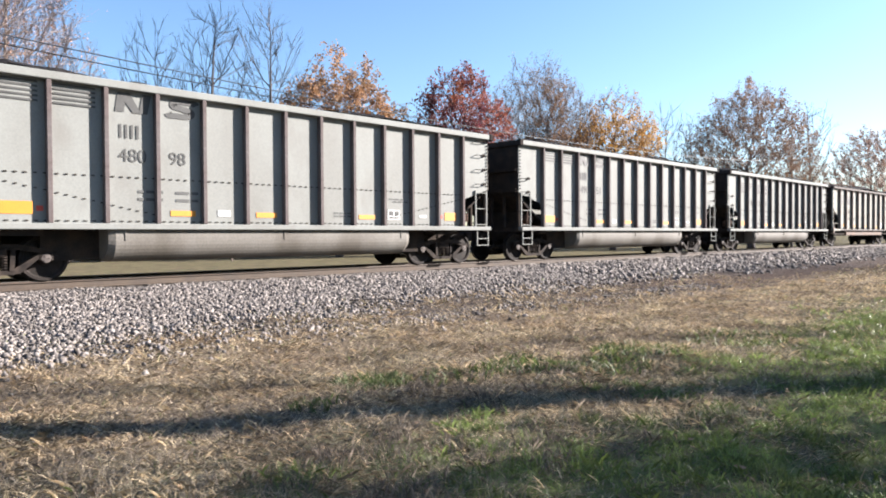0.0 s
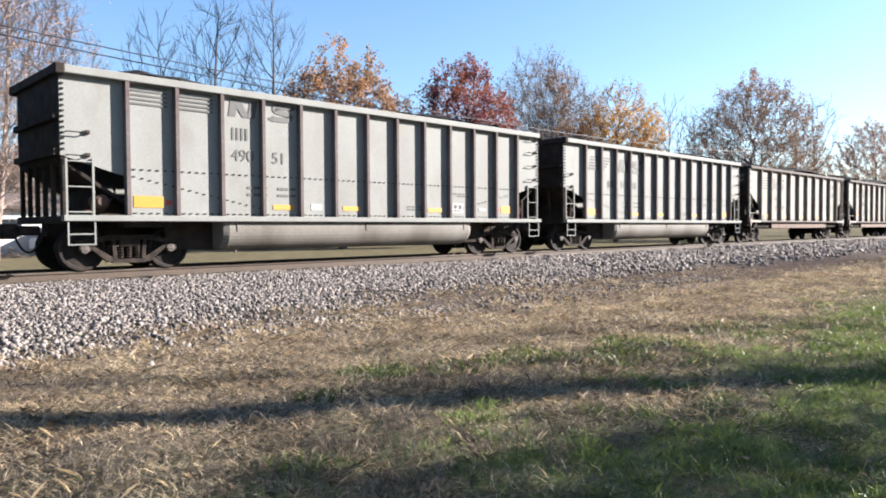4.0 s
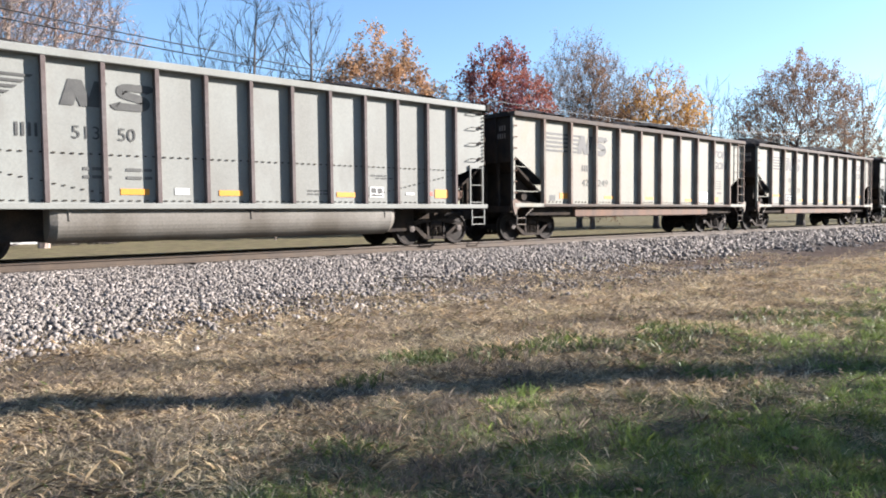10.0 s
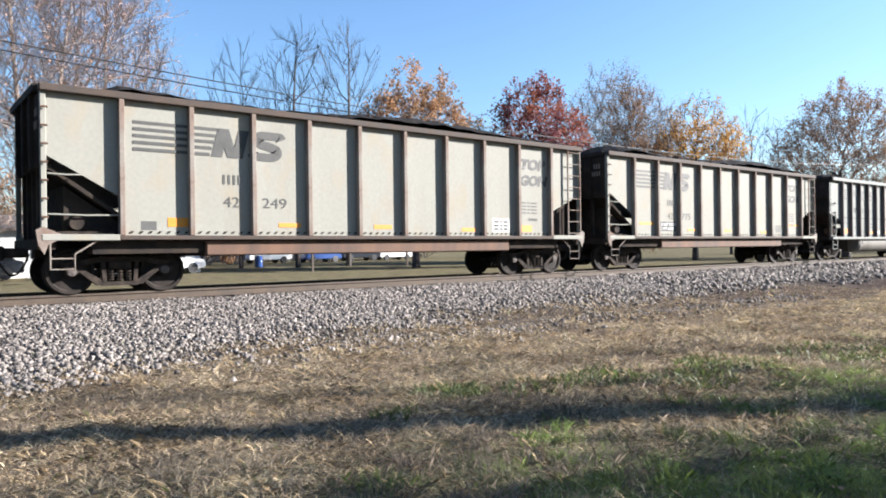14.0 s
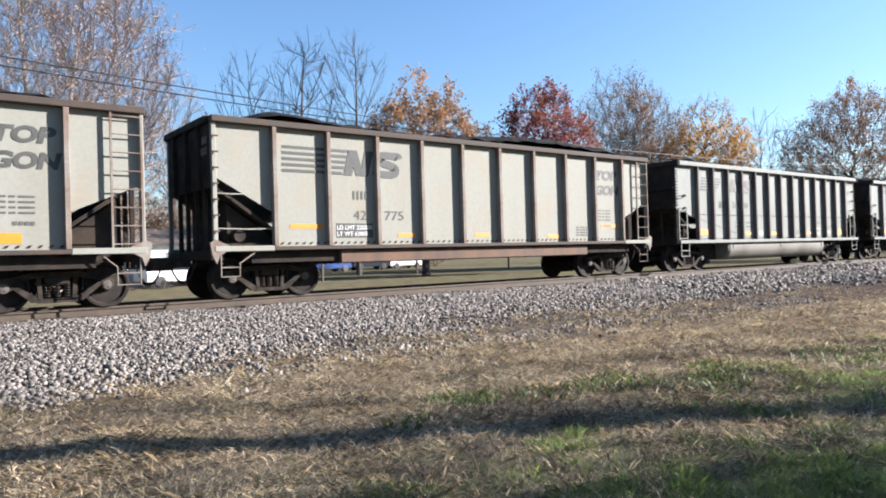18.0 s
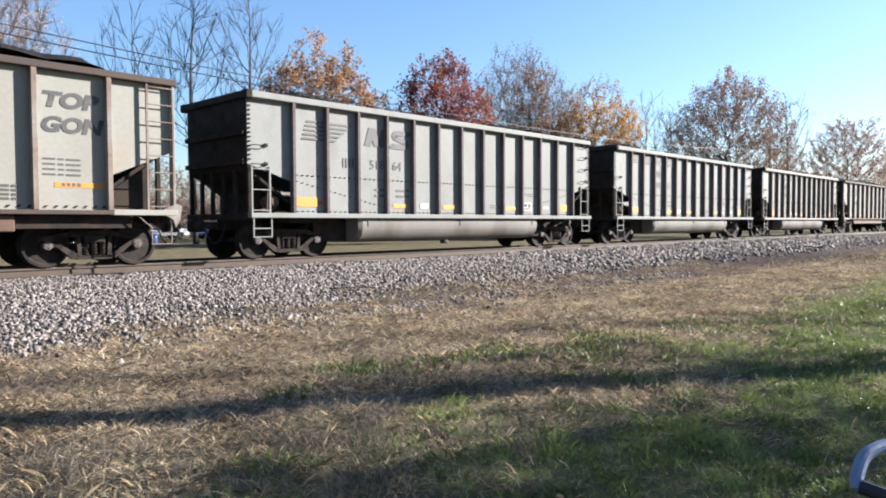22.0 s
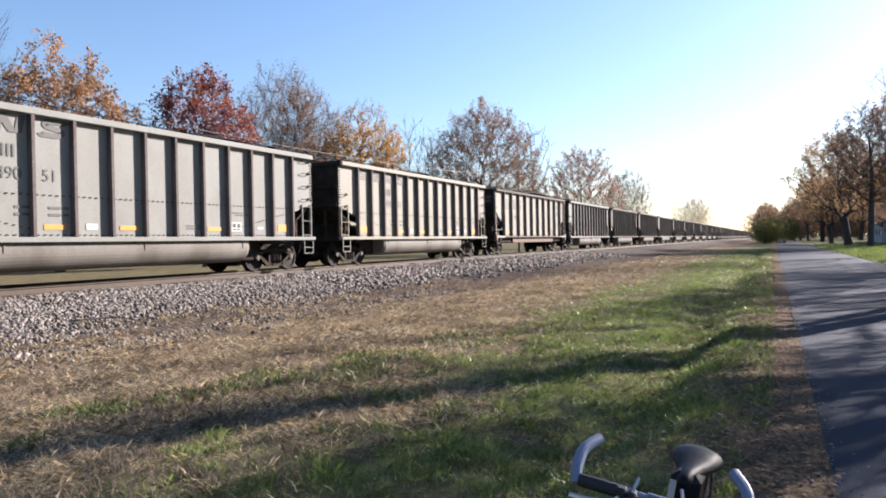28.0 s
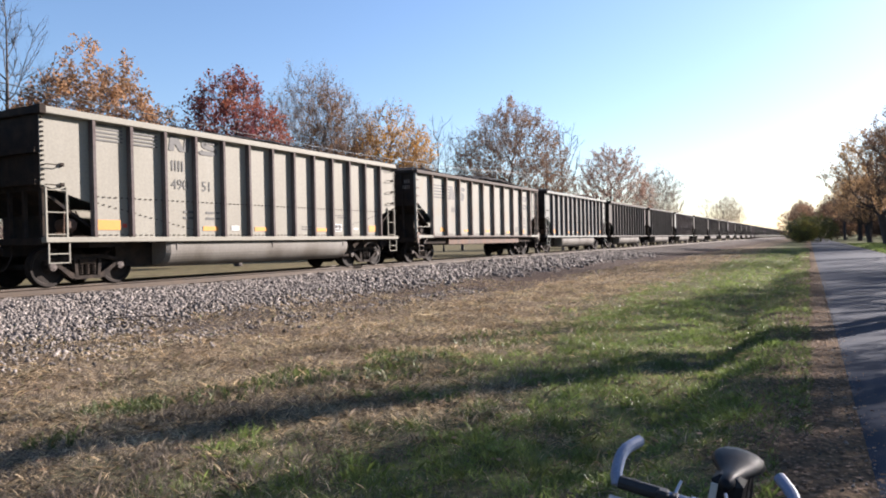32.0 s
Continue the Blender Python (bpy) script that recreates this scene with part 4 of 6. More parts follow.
for kind, u in ORDER:
    src = {"grey": grey, "pale": pale, "dark": dark, "pink": pink, "cream": cream, "cream2": cream2}[kind]
    m = pose(u, TRACK_Y, RAIL_Z)
    if kind in used:
        ob = copy_thing(src, m)
    else:
        used.add(kind)
        ob = src
        ob.matrix_basis = m
    tagged(ob, {"grey": GREY_LABEL, "pale": "pale grey coal gondola far down the train", "dark": "dark brown coal gondola with a pale tub, far down the train", "pink": "weathered pinkish grey coal gondola with a rounded tub",
                "cream": CREAM_LABEL, "cream2": CREAM_LABEL}[kind], group="wagons of the coal train")
    CARS.append((ob, u))
WAGON = {i - 1: c for i, (c, u) in enumerate(CARS)}
for i, num in ((0, ""), (1, ""), (2, "513150"), (5, "518164"), (6, ""), (7, "")):
    car = WAGON[i]
    worn = i in (1, 5, 6, 7)
    if i in (0, 1, 6, 7):
        flat_shape(car, "emblem_stripes", [[(x, 3.79 - 0.09 * k), (x + 0.76, 3.79 - 0.09 * k), (x + 0.76, 3.83 - 0.09 * k), (x, 3.83 - 0.09 * k)] for x in (1.34, 2.37) for k in range(5)], M_FADED if worn else M_MARK)
        ink = M_FADED if worn else M_MARK
        flat_shape(car, "emblem_block", [[(3.50, 3.42), (3.68, 3.42), (3.74, 3.82), (3.56, 3.82)], [(3.56, 3.82), (3.80, 3.82), (4.04, 3.42), (3.86, 3.42)], [(3.98, 3.42), (4.16, 3.42), (4.24, 3.82), (4.06, 3.82)]], ink)
        curl(car, 4.58, 3.42, 0.58, 0.40, ink)
        bars(car, 3.58, 2.89, (0.05, 0.05, 0.05, 0.05), 0.28, 0.065, ink)
        letters(car, "fleet_number", "480" if i == 0 else "490", 3.56, 2.41, 0.27, ink)
        letters(car, "fleet_number", "98" if i == 0 else "51", 4.60, 2.41, 0.27, ink)
    else:
        emblem(car, 1.66, 3.0, 0.50, M_FADED if worn else M_MARK, wide=False)
        ink = M_FADED if worn else M_MARK
        bars(car, 2.83, 2.37, (0.05, 0.05, 0.05, 0.05), 0.25, 0.055, ink)
        letters(car, "fleet_number", num[:3], 3.76, 2.38, 0.25, ink)
        letters(car, "fleet_number", num[4:], 4.60, 2.38, 0.25, ink)
    for z in (1.62, 1.78):
        bars(car, 3.95, z, (0.12, 0.22, 0.10), 0.06, 0.04, M_FADED)
        bars(car, 4.75, z, (0.30, 0.16), 0.06, 0.04, M_FADED)
for i, num in ((3, "42249"), (4, "42775"), (8, "")):
    car = WAGON[i]
    ink = M_MARK if i < 8 else M_FADED
    emblem(car, 1.64, 2.85, 0.62, ink)
    if i == 3:
        flat_shape(car, "data_panel", [[(11.35, 1.27), (12.02, 1.27), (12.02, 1.67), (11.35, 1.67)]], M_WHITEMARK, y=-1.4935, label="white panel with dark stencilled data")
        for z in (1.33, 1.43, 1.54):
            bars(car, 11.40, z, (0.20, 0.10, 0.18), 0.06, 0.04, M_FADED)
        flat_shape(car, "data_panel", [[(1.78, 1.27), (2.08, 1.27), (2.08, 1.45), (1.78, 1.45)]], M_FADED, y=-1.4935, label="small grey stencilled panel")
    else:
        for z in (1.34, 1.42, 1.50, 1.58):
            bars(car, 11.5, z, (0.14, 0.24, 0.10), 0.045, 0.04, M_MARK if i == 4 else M_FADED)
    for z in (2.13, 2.03, 1.93, 1.83):
        bars(car, 12.50, z, (0.22, 0.10, 0.26), 0.035, 0.05, M_FADED)
    bars(car, 12.82, 1.62, (0.07, 0.07, 0.07, 0.07), 0.07, 0.025, M_FADED)
    if i == 4:
        flat_shape(car, "data_panel", [[(2.98, 1.34), (4.02, 1.34), (4.02, 1.69), (2.98, 1.69)]], M_MARK, y=-1.4935, label="black panel with white load data")
        letters(car, "load_data", "LD LMT 220200", 3.0, 1.54, 0.10, M_WHITEMARK, stretch=1.05, bold=0.003)
        letters(car, "load_data", "LT WT 65800", 3.0, 1.39, 0.10, M_WHITEMARK, stretch=1.05, bold=0.003)
    bars(car, 3.47, 2.27, (0.05, 0.05, 0.05, 0.05), 0.21, 0.065, ink)
    if num:
        letters(car, "fleet_number", num[:2], 3.47, 1.78, 0.225, ink, stretch=1.2)
        letters(car, "fleet_number", num[2:], 4.36, 1.78, 0.225, ink, stretch=1.28)
    letters(car, "stencil", "TOP", 12.48, 3.16, 0.28, ink, stretch=1.3, bold=0.02, slant=0.2)
    letters(car, "stencil", "GON", 12.46, 2.68, 0.28, ink, stretch=1.2, bold=0.02, slant=0.2)


# ---- trees ----
def tree_meshes(seed, height, width, r, n=1100, crown=0.22, twigs=3, twig=0.55, bf=0.35, stem=0.62, full=0.5, peak=0.38, leaf=None, leaves=0, size=0.2, lean=(0, 0), bark=None,
                bare_top=0.0, thin=0.012, stems=1, rough=0.3, smooth=3):
    """A bark mesh and a crown mesh. Points are strewn through the crown, and each is joined to the nearest and shortest way down to the trunk; limbs
    thicken with what they bear. crown: where the crown begins; stem: how far up the trunk goes; peak: height of the widest place; full: how much the points keep to the outside."""
    g = np.random.default_rng(seed)
    z0 = height * crown
    c = g.random(n * 2)
    env = np.where(c < peak, 0.45 + 0.55 * np.sin(c / peak * math.pi / 2), np.clip(np.cos((c - peak) / (1 - peak) * math.pi / 2), 0.001, 1) ** 0.48)
    a = g.uniform(0, 2 * math.pi, n * 2)
    lobes = np.array([1 + rough * noise.noise((math.cos(q) * 1.6 + seed, math.sin(q) * 1.6, k * 3.1)) + 0.5 * rough * noise.noise((math.cos(q) * 4, math.sin(q) * 4 + seed, k * 7)) for q, k in zip(a, c)])
    rad = width / 2 * env * lobes * g.random(n * 2) ** full
    keep = g.random(n * 2) < np.clip(env, 0.15, 1) ** 1.5
    top = height * (1 + 0.5 * rough * np.array([noise.noise((math.cos(q) * 1.2, math.sin(q) * 1.2, seed)) for q in a]) * c) - height * 0.02
    pts = np.stack([rad * np.cos(a), rad * np.sin(a), z0 + (top - z0) * c], 1)[keep][:n]
    # the trunk, or several stems from its foot
    nodes, parent, length = [], [], []
    steps = 12
    for s in range(stems):
        b = 2 * math.pi * (s + 0.3 * g.random()) / stems
        sp = 0.0 if stems == 1 else width * 0.16
        prev = -1
        for k in range(steps + 1):
            f = k / steps
            if s and k == 0:
                prev = 0
                continue
            w = 0.018 * height * f
            nodes.append((sp * f * math.cos(b) + w * math.sin(3.1 * f + seed), sp * f * math.sin(b) + w * math.cos(2.3 * f + seed * 2), -0.2 + (height * stem + 0.2) * f))
            parent.append(prev)
            length.append(f * height * stem)
            prev = len(nodes) - 1
    nodes, length = list(map(np.array, nodes)), list(length)
    n0 = len(nodes)
    best = np.full(len(pts), 1e9)
    who = np.zeros(len(pts), dtype=int)
    alive = np.ones(len(pts), dtype=bool)

    def offer(i):
        p = nodes[i]
        if p[2] < z0 * 0.75:
            return
        d = pts - p
        cost = np.linalg.norm(d, axis=1) + bf * length[i] + 0.9 * np.clip(p[2] + 0.25 * np.hypot(d[:, 0], d[:, 1]) - pts[:, 2], 0, None)
        m = alive & (cost < best)
        best[m] = cost[m]
        who[m] = i

    for i in range(n0):
        offer(i)
    for _ in range(len(pts)):
        j = int(np.argmin(np.where(alive, best, 1e18)))
        p = who[j]
        alive[j] = False
        nodes.append(pts[j])
        parent.append(p)
        length.append(length[p] + float(np.linalg.norm(pts[j] - nodes[p])))
        offer(len(nodes) - 1)
    nodes = np.array(nodes)
    # ease the kinks: each point moves towards the line between its parent and what it bears
    par = np.array(parent)
    for _ in range(smooth):
        mean, cnt = np.zeros_like(nodes), np.zeros(len(nodes))
        np.add.at(mean, par[n0:], nodes[n0:])
        np.add.at(cnt, par[n0:], 1)
        inner = np.arange(len(nodes)) >= n0
        inner &= cnt > 0
        target = 0.5 * nodes[par] + 0.5 * mean / np.maximum(cnt, 1)[:, None]
        nodes[inner] += 0.5 * (target[inner] - nodes[inner])
    load = np.ones(len(nodes))
    for i in range(len(nodes) - 1, 0, -1):
        if parent[i] >= 0:
            load[parent[i]] += load[i]
    radius = r * (load / load[0]) ** 0.57
    radius = np.maximum(radius, thin)
    kids = np.zeros(len(nodes), dtype=int)
    for i in range(1, len(nodes)):
        kids[parent[i]] += 1
    # limbs as tapered three to eight sided pieces, a little bowed
    verts, faces = [], []

    def piece(p, q, rp, rq, sides):
        d = q - p
        d = d / (np.linalg.norm(d) + 1e-9)
        u = np.cross(d, (0.3, 0.9, 0.31))
        u /= np.linalg.norm(u) + 1e-9
        w = np.cross(d, u)
        b = len(verts)
        for o, rr in ((p, rp), (q, rq)):
            for k in range(sides):
                t = 2 * math.pi * k / sides
                verts.append(tuple(o + u * (math.cos(t) * rr) + w * (math.sin(t) * rr)))
        for k in range(sides):
            j = (k + 1) % sides
            faces.append((b + k, b + j, b + sides + j, b + sides + k))

    tips = []
    for i in range(1, len(nodes)):
        p, q = nodes[parent[i]], nodes[i]
        rp = min(radius[parent[i]], radius[i] * 1.5 + 0.004) if parent[i] >= n0 or i >= n0 else radius[parent[i]] * (1.25 if parent[i] == 0 else 1)
        sides = 9 if radius[i] > 0.12 else 5 if radius[i] > 0.04 else 3
        piece(p, q, rp, radius[i], sides)
        if i == n0 - 1:
            cut = (len(verts), len(faces))
        if i >= n0 and load[i] < 14:
            tips.append(q)
            out = q - p
            out = out / (np.linalg.norm(out) + 1e-9)
            for _ in range(twigs):
                d = out * 0.7 + g.normal(0, 0.45, 3) + (0, 0, 0.45)
                d /= np.linalg.norm(d)
                e = q + d * twig * g.uniform(0.5, 1.3)
                s = p + (q - p) * g.uniform(0.3, 1.0)
                piece(s, e, thin * 0.6, thin * 0.25, 3)
                tips += [e, (s + e) / 2]
    v, tips = np.array(verts), np.array(tips)
    for arr in (v, tips):
        arr[:, 0] += lean[0] * np.clip(arr[:, 2], 0, None)
        arr[:, 1] += lean[1] * np.clip(arr[:, 2], 0, None)
    bark_me = mesh_from("trunk", v[:cut[0]].tolist(), faces[:cut[1]], bark or M_BARK)
    branch_me = mesh_from("branchwork", v[cut[0]:].tolist(), [tuple(k - cut[0] for k in f) for f in faces[cut[1]:]], bark or M_BARK)
    crown_me = None
    if leaf and leaves:
        c = tips[g.integers(0, len(tips), leaves)] + g.normal(0, 0.16, (leaves, 3))
        if bare_top:
            c = c[c[:, 2] < height * (1 - bare_top * g.random(len(c)))]
        a, b = g.normal(size=c.shape), g.normal(size=c.shape)
        a /= np.linalg.norm(a, axis=1)[:, None]
        b -= a * (a * b).sum(1)[:, None]
        b /= np.linalg.norm(b, axis=1)[:, None]
        s = size * g.uniform(0.5, 1.2, len(c))[:, None]
        q = np.stack([c - a * s * 0.5, c + b * s * 0.34, c + a * s * 0.5, c - b * s * 0.34], 1).reshape(-1, 3)
        crown_me = quads_mesh("crown", q, 4, leaf)
    return bark_me, crown_me, branch_me


def tree(label, meshes, x, y, turn=0.0, group="", scale=1.0, category="tree", z=None):
    bark_me, crown_me, branch_me = meshes
    t = thing("tree" if category == "tree" else "bush", label, category, group)
    t.matrix_basis = pose(x, y, ground_z(x, y) if z is None else z, 0, 0, turn) @ Matrix.Scale(scale, 4)
    part("trunk", bark_me, M_BARK, t)
    part("branchwork", branch_me, M_BARK, t)
    if crown_me:
        part("crown", crown_me, M_LEAF_BROWN, t)
    return t


# beyond the track
PINK_T = tree_meshes(11, 19.5, 10.5, 0.25, n=1700, crown=0.12, stem=0.85, peak=0.45, leaf=M_LEAF_PINK, leaves=9000, size=0.12, bark=M_PINKBARK, bf=0.3, twigs=5, twig=0.9, stems=2, thin=0.014, smooth=5)
BARE_T = tree_meshes(21, 17.0, 7.0, 0.16, n=300, crown=0.36, stem=0.6, twigs=3, twig=0.7, bf=0.55, smooth=5, peak=0.6, thin=0.016, stems=2)
BARE_T2 = tree_meshes(22, 19.5, 6.0, 0.18, n=320, crown=0.36, stem=0.85, twigs=3, twig=0.7, bf=0.5, smooth=5, peak=0.45, thin=0.016)
BARE_T3 = tree_meshes(23, 15.0, 5.0, 0.13, n=200, crown=0.36, stem=0.65, twigs=3, twig=0.7, bf=0.55, smooth=5, peak=0.6, thin=0.015, stems=2)
ORANGE_T = tree_meshes(31, 13.9, 10.5, 0.28, n=900, crown=0.12, leaf=M_LEAF_ORANGE, leaves=32000, size=0.20, peak=0.42)
RED_T = tree_meshes(41, 14.0, 8.0, 0.26, n=900, crown=0.15, stem=0.75, leaf=M_LEAF_RED, leaves=21000, size=0.21, peak=0.36)
GREY_T = tree_meshes(51, 18.0, 12.5, 0.28, n=2000, crown=0.15, leaf=M_LEAF_GREYTAN, leaves=30000, size=0.15, peak=0.45, twig=0.7, twigs=4, stems=3, bark=M_PALEBARK)
CONE_T = tree_meshes(52, 15.5, 6.6, 0.22, n=900, crown=0.05, stem=0.92, leaf=M_LEAF_BROWN, leaves=17000, size=0.17, peak=0.12, bark=M_PALEBARK, rough=0.2)
GOLD_T = tree_meshes(61, 15.6, 9.6, 0.28, n=1000, crown=0.15, leaf=M_LEAF_GOLD, leaves=38000, size=0.20, bare_top=0.5, peak=0.42)
OAK_T = tree_meshes(71, 17.4, 15.0, 0.40, n=2200, crown=0.08, leaf=M_LEAF_BROWN, leaves=42000, size=0.19, peak=0.38, twig=0.6, stem=0.5)
ROSE_T = tree_meshes(81, 17.7, 14.5, 0.35, n=1200, crown=0.1, leaf=M_LEAF_PINK, leaves=22000, size=0.24, peak=0.45, thin=0.02)

tree("tall pale-barked tree with thin pinkish tan leaves", PINK_T, 5.6, 36.0)
tree("pale-barked tree with sparse pinkish tan leaves", PINK_T, 8.0, 38.0, 140, scale=0.9)
tree("slender bare tree with upright twigs", BARE_T3, 16.7, 55, 40, scale=1.05)
tree("slender bare tree with forked stems", BARE_T, 20.8, 50, 0, scale=0.98)
tree("tall bare tree with spreading branches", BARE_T2, 24.4, 48, 0, scale=1.0)
tree("tall bare tree with spreading branches", BARE_T2, 28.8, 48, 100, scale=1.04)
tree("round tree with orange and tan autumn leaves", ORANGE_T, 29.5, 40, 0)
tree("oak with dark red autumn leaves", RED_T, 37.8, 36, 0)
tree("grey tree nearly bare of leaves", GREY_T, 54.7, 42, 0)
tree("conical tree with russet brown leaves", CONE_T, 51.3, 38, 0)
tree("tree with golden orange autumn leaves", GOLD_T, 58.4, 36, 0)
tree("slender bare tree with upright twigs", BARE_T, 92.8, 48, 10, scale=1.15)
tree("tall bare tree with spreading branches", BARE_T2, 88.0, 49, 60, scale=0.98)
tree("tall bare tree with spreading branches", BARE_T2, 97.0, 47, 160, scale=1.0)
tree("broad oak with thin brown leaves", OAK_T, 75.8, 30, 0)
tree("tall thin bare tree", BARE_T2, 93.8, 30, 200, scale=0.95)
tree("broad tree with thin rosy tan leaves", ROSE_T, 121.6, 30, 0)
tree("grey tree nearly bare of leaves", GREY_T, 183.6, 34, 50, scale=1.05)
tree("bare tree far along the railway", BARE_T, 336.9, 40, 0, scale=1.2)
tree("bare tree far along the railway", GREY_T, 422.6, 40, 0, scale=1.34)

# beside the road
LEAN_T = tree_meshes(91, 15.0, 12.0, 0.50, n=900, crown=0.28, leaf=M_LEAF_TAN, leaves=16000, size=0.23, lean=(0.06, 0.14), thin=0.018)
SIDE_T = tree_meshes(92, 17.0, 9.5, 0.34, n=800, crown=0.3, stem=0.7, leaf=M_LEAF_BROWN, leaves=11000, size=0.21, thin=0.018)
SPARSE_T = tree_meshes(96, 17.0, 8.0, 0.28, n=260, crown=0.3, stem=0.8, leaf=M_LEAF_BROWN, leaves=1200, size=0.2, bf=0.3)
TALL_T = tree_meshes(93, 19.5, 9.0, 0.27, n=900, crown=0.33, stem=0.9, twig=0.7, bf=0.45, thin=0.012)
BUSH_T = tree_meshes(94, 5.6, 6.5, 0.12, n=350, crown=0.02, stem=0.5, leaf=M_LEAF_GREEN, leaves=8000, size=0.22, stems=4, peak=0.3)
THICKET_T = tree_meshes(95, 7.5, 9.0, 0.12, n=600, crown=0.02, stem=0.5, leaf=M_LEAF_BROWN, leaves=6000, size=0.28, stems=4, peak=0.3, thin=0.02)
tree("leaning roadside tree with orange brown leaves", LEAN_T, 106.5, -9.1, 0)
tree("roadside tree with thin brown leaves", SIDE_T, 94.2, -10.2, 30)
tree("roadside tree with thin brown leaves", SIDE_T, 100.1, -13.8, 160, scale=1.05)
tree("tall bare roadside tree", TALL_T, 88.6, -14.9, 0)
tree("tall bare roadside tree", TALL_T, 110.4, -19.9, 90, scale=1.25)
tree("tall bare roadside tree", TALL_T, 64.0, -11.4, 200, scale=0.95)
for k, (x, y, s) in enumerate(((160, 1.4, 0.95), (176, 0.6, 1.0), (168, -2.2, 1.05))):
    tree("dense olive bush at the end of the lane", BUSH_T, x, y, 70 * k, scale=s, category="bush")
YELLOW_T = tree_meshes(100, 4.2, 5.0, 0.08, n=250, crown=0.02, stem=0.5, leaf=M_LEAF_YELLOW, leaves=6000, size=0.2, stems=4, peak=0.3)
tree("yellow-green bush at the end of the lane", YELLOW_T, 156, 0.6, 0, category="bush")
for k in range(7):
    tree("brown thicket at the end of the lane", THICKET_T, 222 + 6 * (k % 3), -5.5 - 4.0 * k, 40 * k, scale=1.3, category="bush")
for k, (x, y, s) in enumerate(((135, -9, 0.75), (150, -10, 0.9), (170, -9.5, 0.85), (200, -8, 0.9), (130, -18, 0.9), (150, -22, 1.0), (120, -26, 1.0), (140, -34, 1.1), (160, -42, 1.1),
                               (185, -18, 1.0), (190, -38, 1.1), (115, -33, 0.95), (175, -58, 1.2), (220, -25, 1.1), (230, -52, 1.2), (128, -44, 1.0))):
    tree("roadside tree with orange brown leaves", (LEAN_T, SIDE_T, ROSE_T)[k % 3] if k > 3 else (LEAN_T, SIDE_T)[k % 2], x, y, 55 * k, scale=s)
for k in range(16):
    tree("brown thicket behind the roadside trees", THICKET_T, 118 + 9 * (k % 8) + 4 * (k // 8), -14 - 9 * (k // 2) % 50 - 6, 50 * k, scale=1.0 + 0.1 * (k % 4), category="bush")
BRUSH_T = tree_meshes(102, 7.5, 8.5, 0.10, n=500, crown=0.02, stem=0.5, leaf=M_LEAF_GREYTAN, leaves=6500, size=0.2, stems=4, peak=0.3, bark=M_PALEBARK)
for k in range(8):
    tree("grey-brown bare thicket behind the far grass", BRUSH_T, 15 + 5.2 * k, 67.0 + 0.8 * (k % 3), 65 * k, category="bush")
# russet thicket behind the trailer home
RUSSET_T = tree_meshes(97, 6.5, 8.0, 0.10, n=400, crown=0.02, stem=0.5, leaf=M_LEAF_ORANGE, leaves=8000, size=0.20, stems=4, peak=0.3)
for k, (x, y) in enumerate(((0.5, 50.5), (6.5, 51.5), (12.5, 50.8), (19.0, 53.0))):
    tree("russet leafy thicket behind a trailer home", RUSSET_T, x, y, 80 * k, category="bush")
# woods that close the view at the end of the lane
for k in range(26):
    x, y = 215 + 11 * (k % 13) + 30 * (k // 13), (2.0 if k % 2 else 7.5) - 7.5 * (k % 13) + 9 * (k // 13)
    tree("brown woods at the end of the lane", (THICKET_T, SIDE_T, ROSE_T)[k % 3], x, min(y, 1.5), 47 * k, scale=(1.3, 0.75, 0.7)[k % 3], group="woods at the end of the lane")
# unseen trees, added beside the lane for their shadows over the road and the grass
TRUNK_T = tree_meshes(98, 22.0, 8.0, 0.27, n=300, crown=0.56, stem=0.85, bf=0.4)
tree("tall bare roadside tree with a long clear trunk", TRUNK_T, 21.8, -5.9, 20, scale=1.0)
tree("unseen sparse roadside tree with few leaves, placed for its shade", SPARSE_T, 21.5, -9.8, 210, scale=0.8)
SHADE_T = tree_meshes(99, 12.5, 7.2, 0.26, n=320, crown=0.28, stem=0.7, leaf=M_LEAF_BROWN, leaves=3400, size=0.21)
tree("unseen roadside tree with brown leaves, placed for its shade", SHADE_T, 15.8, -6.6, 250, scale=0.62)
HIGH_T = tree_meshes(101, 10.6, 4.8, 0.13, n=170, crown=0.6, stem=0.75, leaf=M_LEAF_BROWN, leaves=1100, size=0.2)
tree("unseen roadside tree with a high brown crown, placed for its shade", HIGH_T, 20.2, -7.9, 0, scale=0.87)
tree("unseen sparse roadside tree with few leaves, placed for its shade", SPARSE_T, 31.0, -10.8, 80, scale=0.95)
tree("unseen roadside tree with brown leaves, placed for its shade", SHADE_T, 20.5, -8.3, 30, scale=0.58)
tree("roadside tree with thin brown leaves", SIDE_T, 47.0, -16.5, 70, scale=0.9)
tree("roadside tree with thin brown leaves", SIDE_T, 60.0, -20.0, 130, scale=0.95)


# ---- stones, grass and fallen leaves ----
def grid_at(gx, gy, gz, x, y):
    """Between the knots of a grid, on straight lines."""
    i = np.clip(np.searchsorted(gx, x) - 1, 0, len(gx) - 2)
    j = np.clip(np.searchsorted(gy, y) - 1, 0, len(gy) - 2)
    u, v = (x - gx[i]) / (gx[i + 1] - gx[i]), (y - gy[j]) / (gy[j + 1] - gy[j])
    return (gz[i, j] * (1 - u) + gz[i + 1, j] * u) * (1 - v) + (gz[i, j + 1] * (1 - u) + gz[i + 1, j + 1] * u) * v


